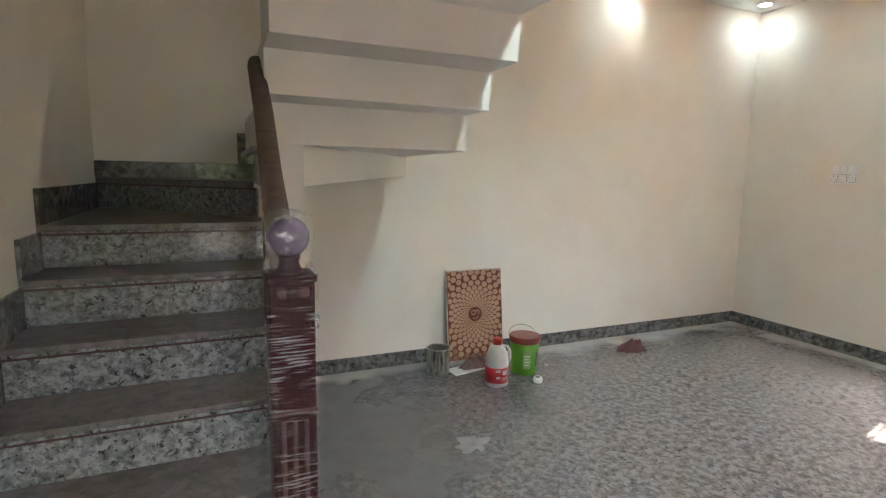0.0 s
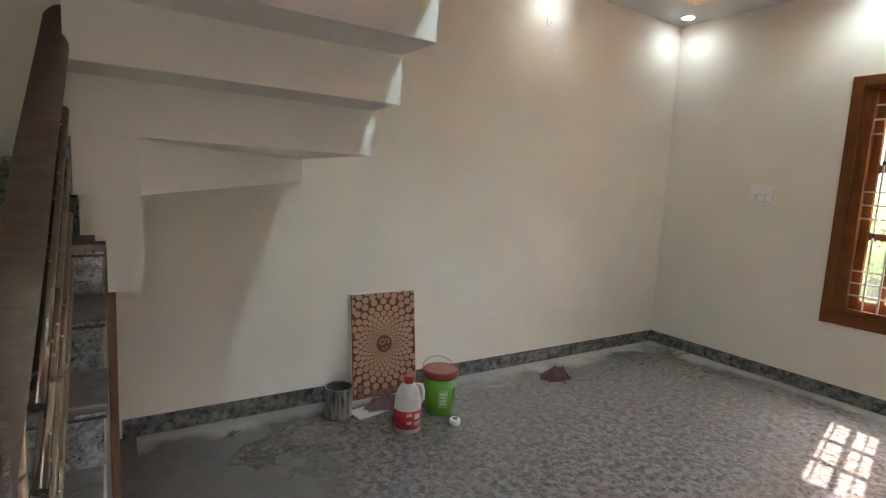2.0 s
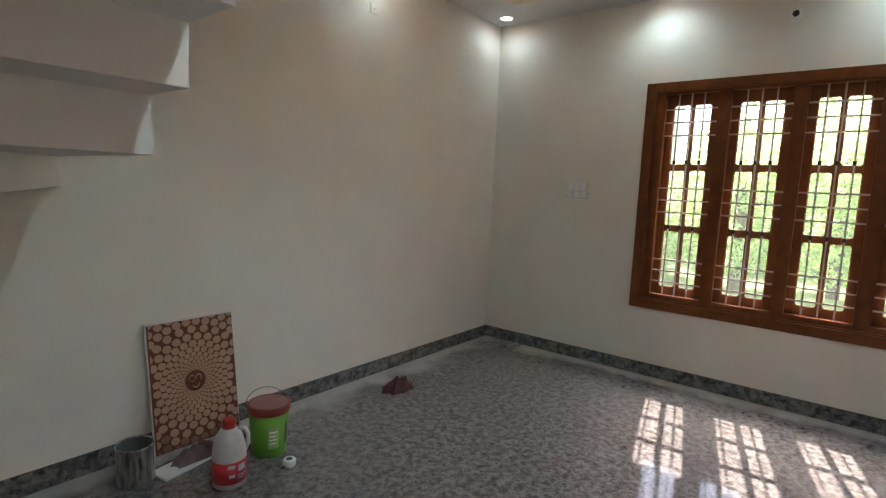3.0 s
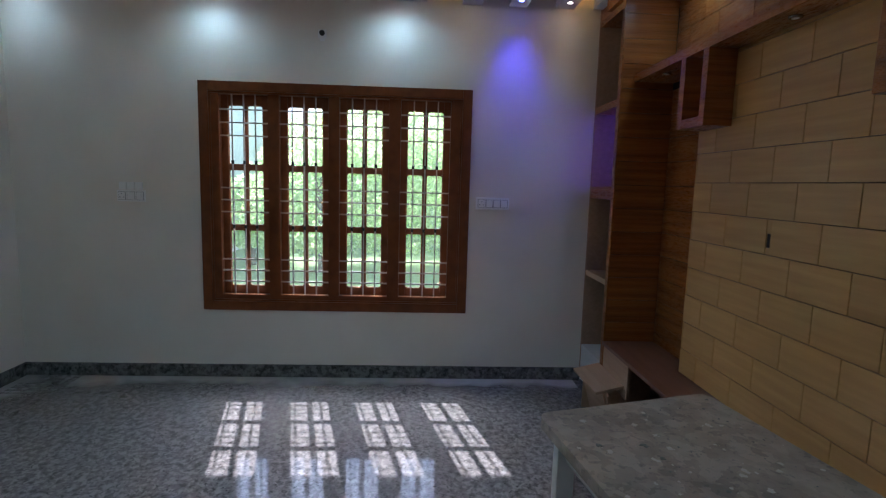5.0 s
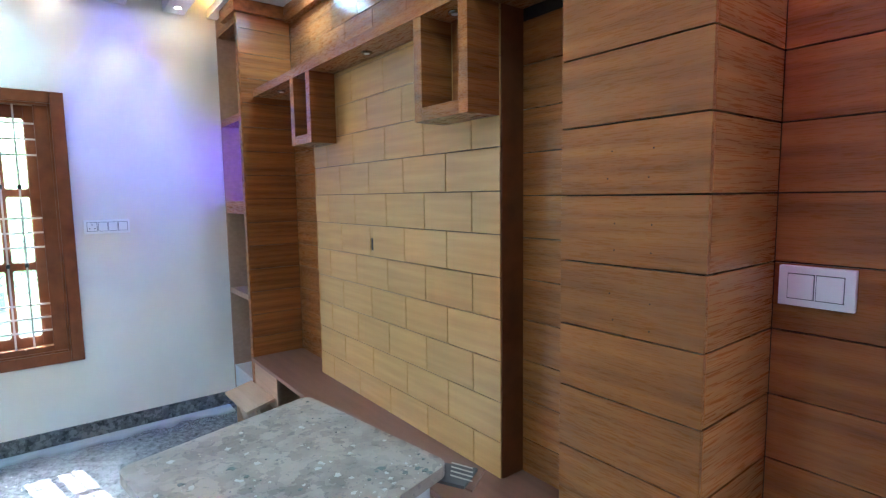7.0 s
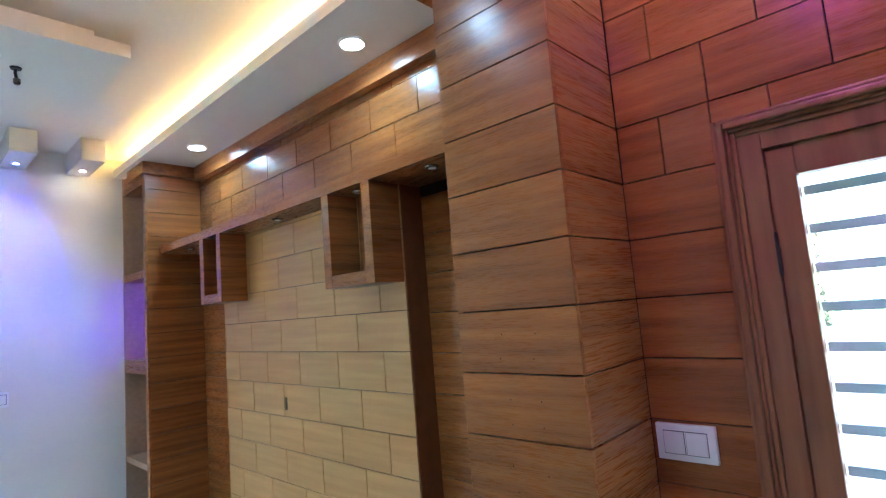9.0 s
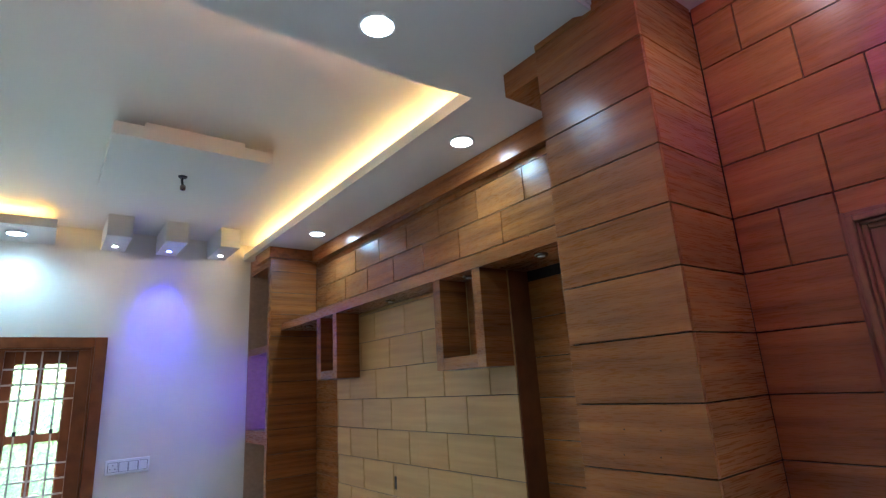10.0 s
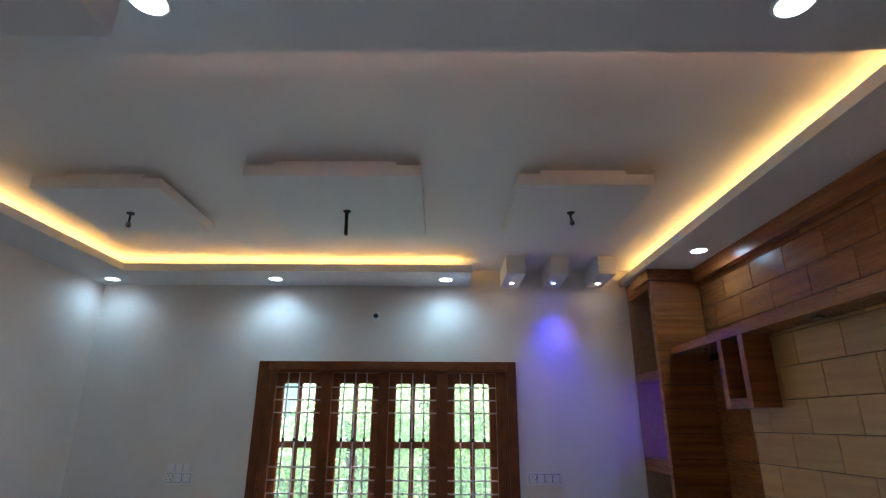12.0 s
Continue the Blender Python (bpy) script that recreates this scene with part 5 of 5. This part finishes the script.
for x, y, sx, sy, turn, seed in ((0.90, 3.10, 0.16, 0.055, 0.45, 31.0), (0.80, 2.93, 0.06, 0.10, 0.2, 34.0), (1.02, 2.93, 0.13, 0.05, -0.5, 37.0), (0.73, 3.24, 0.05, 0.02, 0.6, 40.0)):
    smear("floor_stain", "dark torn patch of bare granite in the cement film", x, y, sx, sy, M_BARE, seed, turn, 0.0024)
smear("floor_stain", "pale dried cement splash on the granite floor", 1.10, 2.24, 0.09, 0.07, M_SMEAR, 52.0, 0.4, 0.0024)
M_DUST = film_of_dust("pale_plaster_dust", (0.52, 0.50, 0.48), (0.40, 0.385, 0.37), (0.75, 1.25), 0.85)


def dust_band(a, b, reach, seed):
    """Pale dust gathered along the foot of a wall from a to b, thinning out raggedly into the room."""
    a, b = Vector(a), Vector(b)
    d = (b - a).normalized()
    n = Vector((-d.y, d.x))
    long, wide = 90, 14
    bm = bmesh.new()
    rows = [[bm.verts.new((*(a + (b - a) * i / long + n * reach * j / wide), 0.0022)) for i in range(long + 1)] for j in range(wide + 1)]
    for j in range(wide):
        for i in range(long):
            bm.faces.new((rows[j][i], rows[j][i + 1], rows[j + 1][i + 1], rows[j + 1][i]))
    ob = solid("floor_dust", bm, M_DUST, "pale plaster dust along the foot of the wall", "floor dust")
    thick = ob.data.attributes.new("cover", "FLOAT", "POINT")
    for k in range((long + 1) * (wide + 1)):
        i, j = k % (long + 1), k // (long + 1)
        w = 1.0 + 0.7 * noise.noise(Vector((i * 0.11, seed, 0)))
        thick.data[k].value = 0.95 - 1.0 * (j / wide) / w
    return ob


dust_band((4.500, 3.422), (0.30, 3.422), 0.42, 1.0)
dust_band((4.500, -0.80), (4.500, 3.36), 0.36, 4.0)

# ---- outside ----
M_GRASS = material("sunlit_grass", (0.15, 0.23, 0.07), 0.9, (0.11, 0.18, 0.05), 0.6, 0.4, 8.0)
M_LEAF = material("leaf_green", (0.42, 0.52, 0.27), 0.7, (0.24, 0.34, 0.14), 1.2, vary=0.2)
lp = M_LEAF.node_tree.nodes
thin = lp.new("ShaderNodeBsdfTranslucent")
thin.inputs["Color"].default_value = (0.66, 0.82, 0.40, 1)
both = lp.new("ShaderNodeMixShader")
both.inputs[0].default_value = 0.62
M_LEAF.node_tree.links.new(lp["Principled BSDF"].outputs[0], both.inputs[1])
M_LEAF.node_tree.links.new(thin.outputs[0], both.inputs[2])
M_LEAF.node_tree.links.new(both.outputs[0], lp["Material Output"].inputs["Surface"])
M_BARK = material("bark", (0.12, 0.08, 0.05), 0.9)
M_PLASTER = material("white_house_wall", (0.75, 0.75, 0.73), 0.7)
solid("ground", boxed(-150, 250, -200, 200, -0.62, -0.5), M_GRASS, "sunlit green field outside", "ground")


# invented pale ground that bounces neutral light in through the door
M_YARD = material("pale_bounce_yard", (0.26, 0.25, 0.235), 0.8, (0.20, 0.195, 0.18), 1.2, 0.2, 20.0)
solid("pavement", boxed(-12, 9, -30, DOORWALL - 0.21, -0.5, -0.44), M_YARD, "pale yard added before the door to bounce neutral light", "yard")


def tree(x, y, h, r, seed):
    rng = random.Random(seed)
    t = thing("tree", (x, y, -0.5), "leafy green tree outside the window", "tree", "trees outside")
    part("trunk", tube(bmesh.new(), [(x, y, -0.5), (x + 0.1, y, h * 0.3), (x, y + 0.1, h * 0.7)], 0.12, 8), M_BARK, t)
    bm = bmesh.new()
    small = x < 14.5 and y > -20
    for i in range(9000 if small else 5200):
        while True:
            v = Vector((rng.uniform(-1, 1), rng.uniform(-1, 1), rng.uniform(-1, 1)))
            if 0.25 < v.length < 1.0 and noise.noise(v * 2.2 + Vector((seed, 0, 0))) > -0.12:
                break
        c = Vector((x, y, h * 0.48)) + Vector((v.x * r, v.y * r, v.z * h * 0.56))
        s = rng.uniform(0.035, 0.085) if small else rng.uniform(0.07, 0.19)
        a, b = Vector((rng.uniform(-1, 1), rng.uniform(-1, 1), rng.uniform(-1, 1))).normalized() * s, Vector((rng.uniform(-1, 1), rng.uniform(-1, 1), rng.uniform(-0.5, 0.5))).normalized() * s
        bm.faces.new([bm.verts.new(c + q) for q in (-a, b * 0.6, a, -b * 0.6)])
    tagged(part("crown", bm, M_LEAF, t), kind="stuff")


for i, (x, y, h, r) in enumerate(((13.0, 4.4, 1.6, 1.5), (12.4, 2.6, 2.6, 1.7), (13.2, 1.0, 3.2, 1.9), (12.6, -0.7, 3.0, 1.9), (13.4, -2.3, 3.3, 1.9), (12.8, -4.0, 3.0, 1.8), (14.2, -5.6, 3.3, 1.9), (19.0, 3.4, 3.6, 2.6), (20.0, 0.6, 5.0, 3.0), (19.0, -2.6, 4.8, 3.0), (24.0, 2.6, 5.4, 3.4), (25.0, -5.6, 6.4, 4.0), (30.0, -1.0, 6.4, 4.4), (33.0, 6.4, 5.6, 3.8), (38.0, -11.0, 7.4, 5.0), (40.0, 2.8, 6.8, 5.0), (-3.0, -29.0, 5.6, 4.2), (4.0, -28.0, 5.4, 4.2), (10.0, -31.0, 6.4, 4.8), (15.0, -38.0, 7.4, 5.2))):
    tree(x, y, h, r, 20 + i)
house = thing("neighbour_house", (17, 7.6, -0.5), "plain white neighbouring house", "house")
part("wall", boxed(15.0, 19.0, 5.6, 9.5, -0.5, 5.4), M_PLASTER, house)
part("roof", boxed(14.7, 19.3, 5.3, 9.8, 5.4, 5.6), M_PLASTER, house)
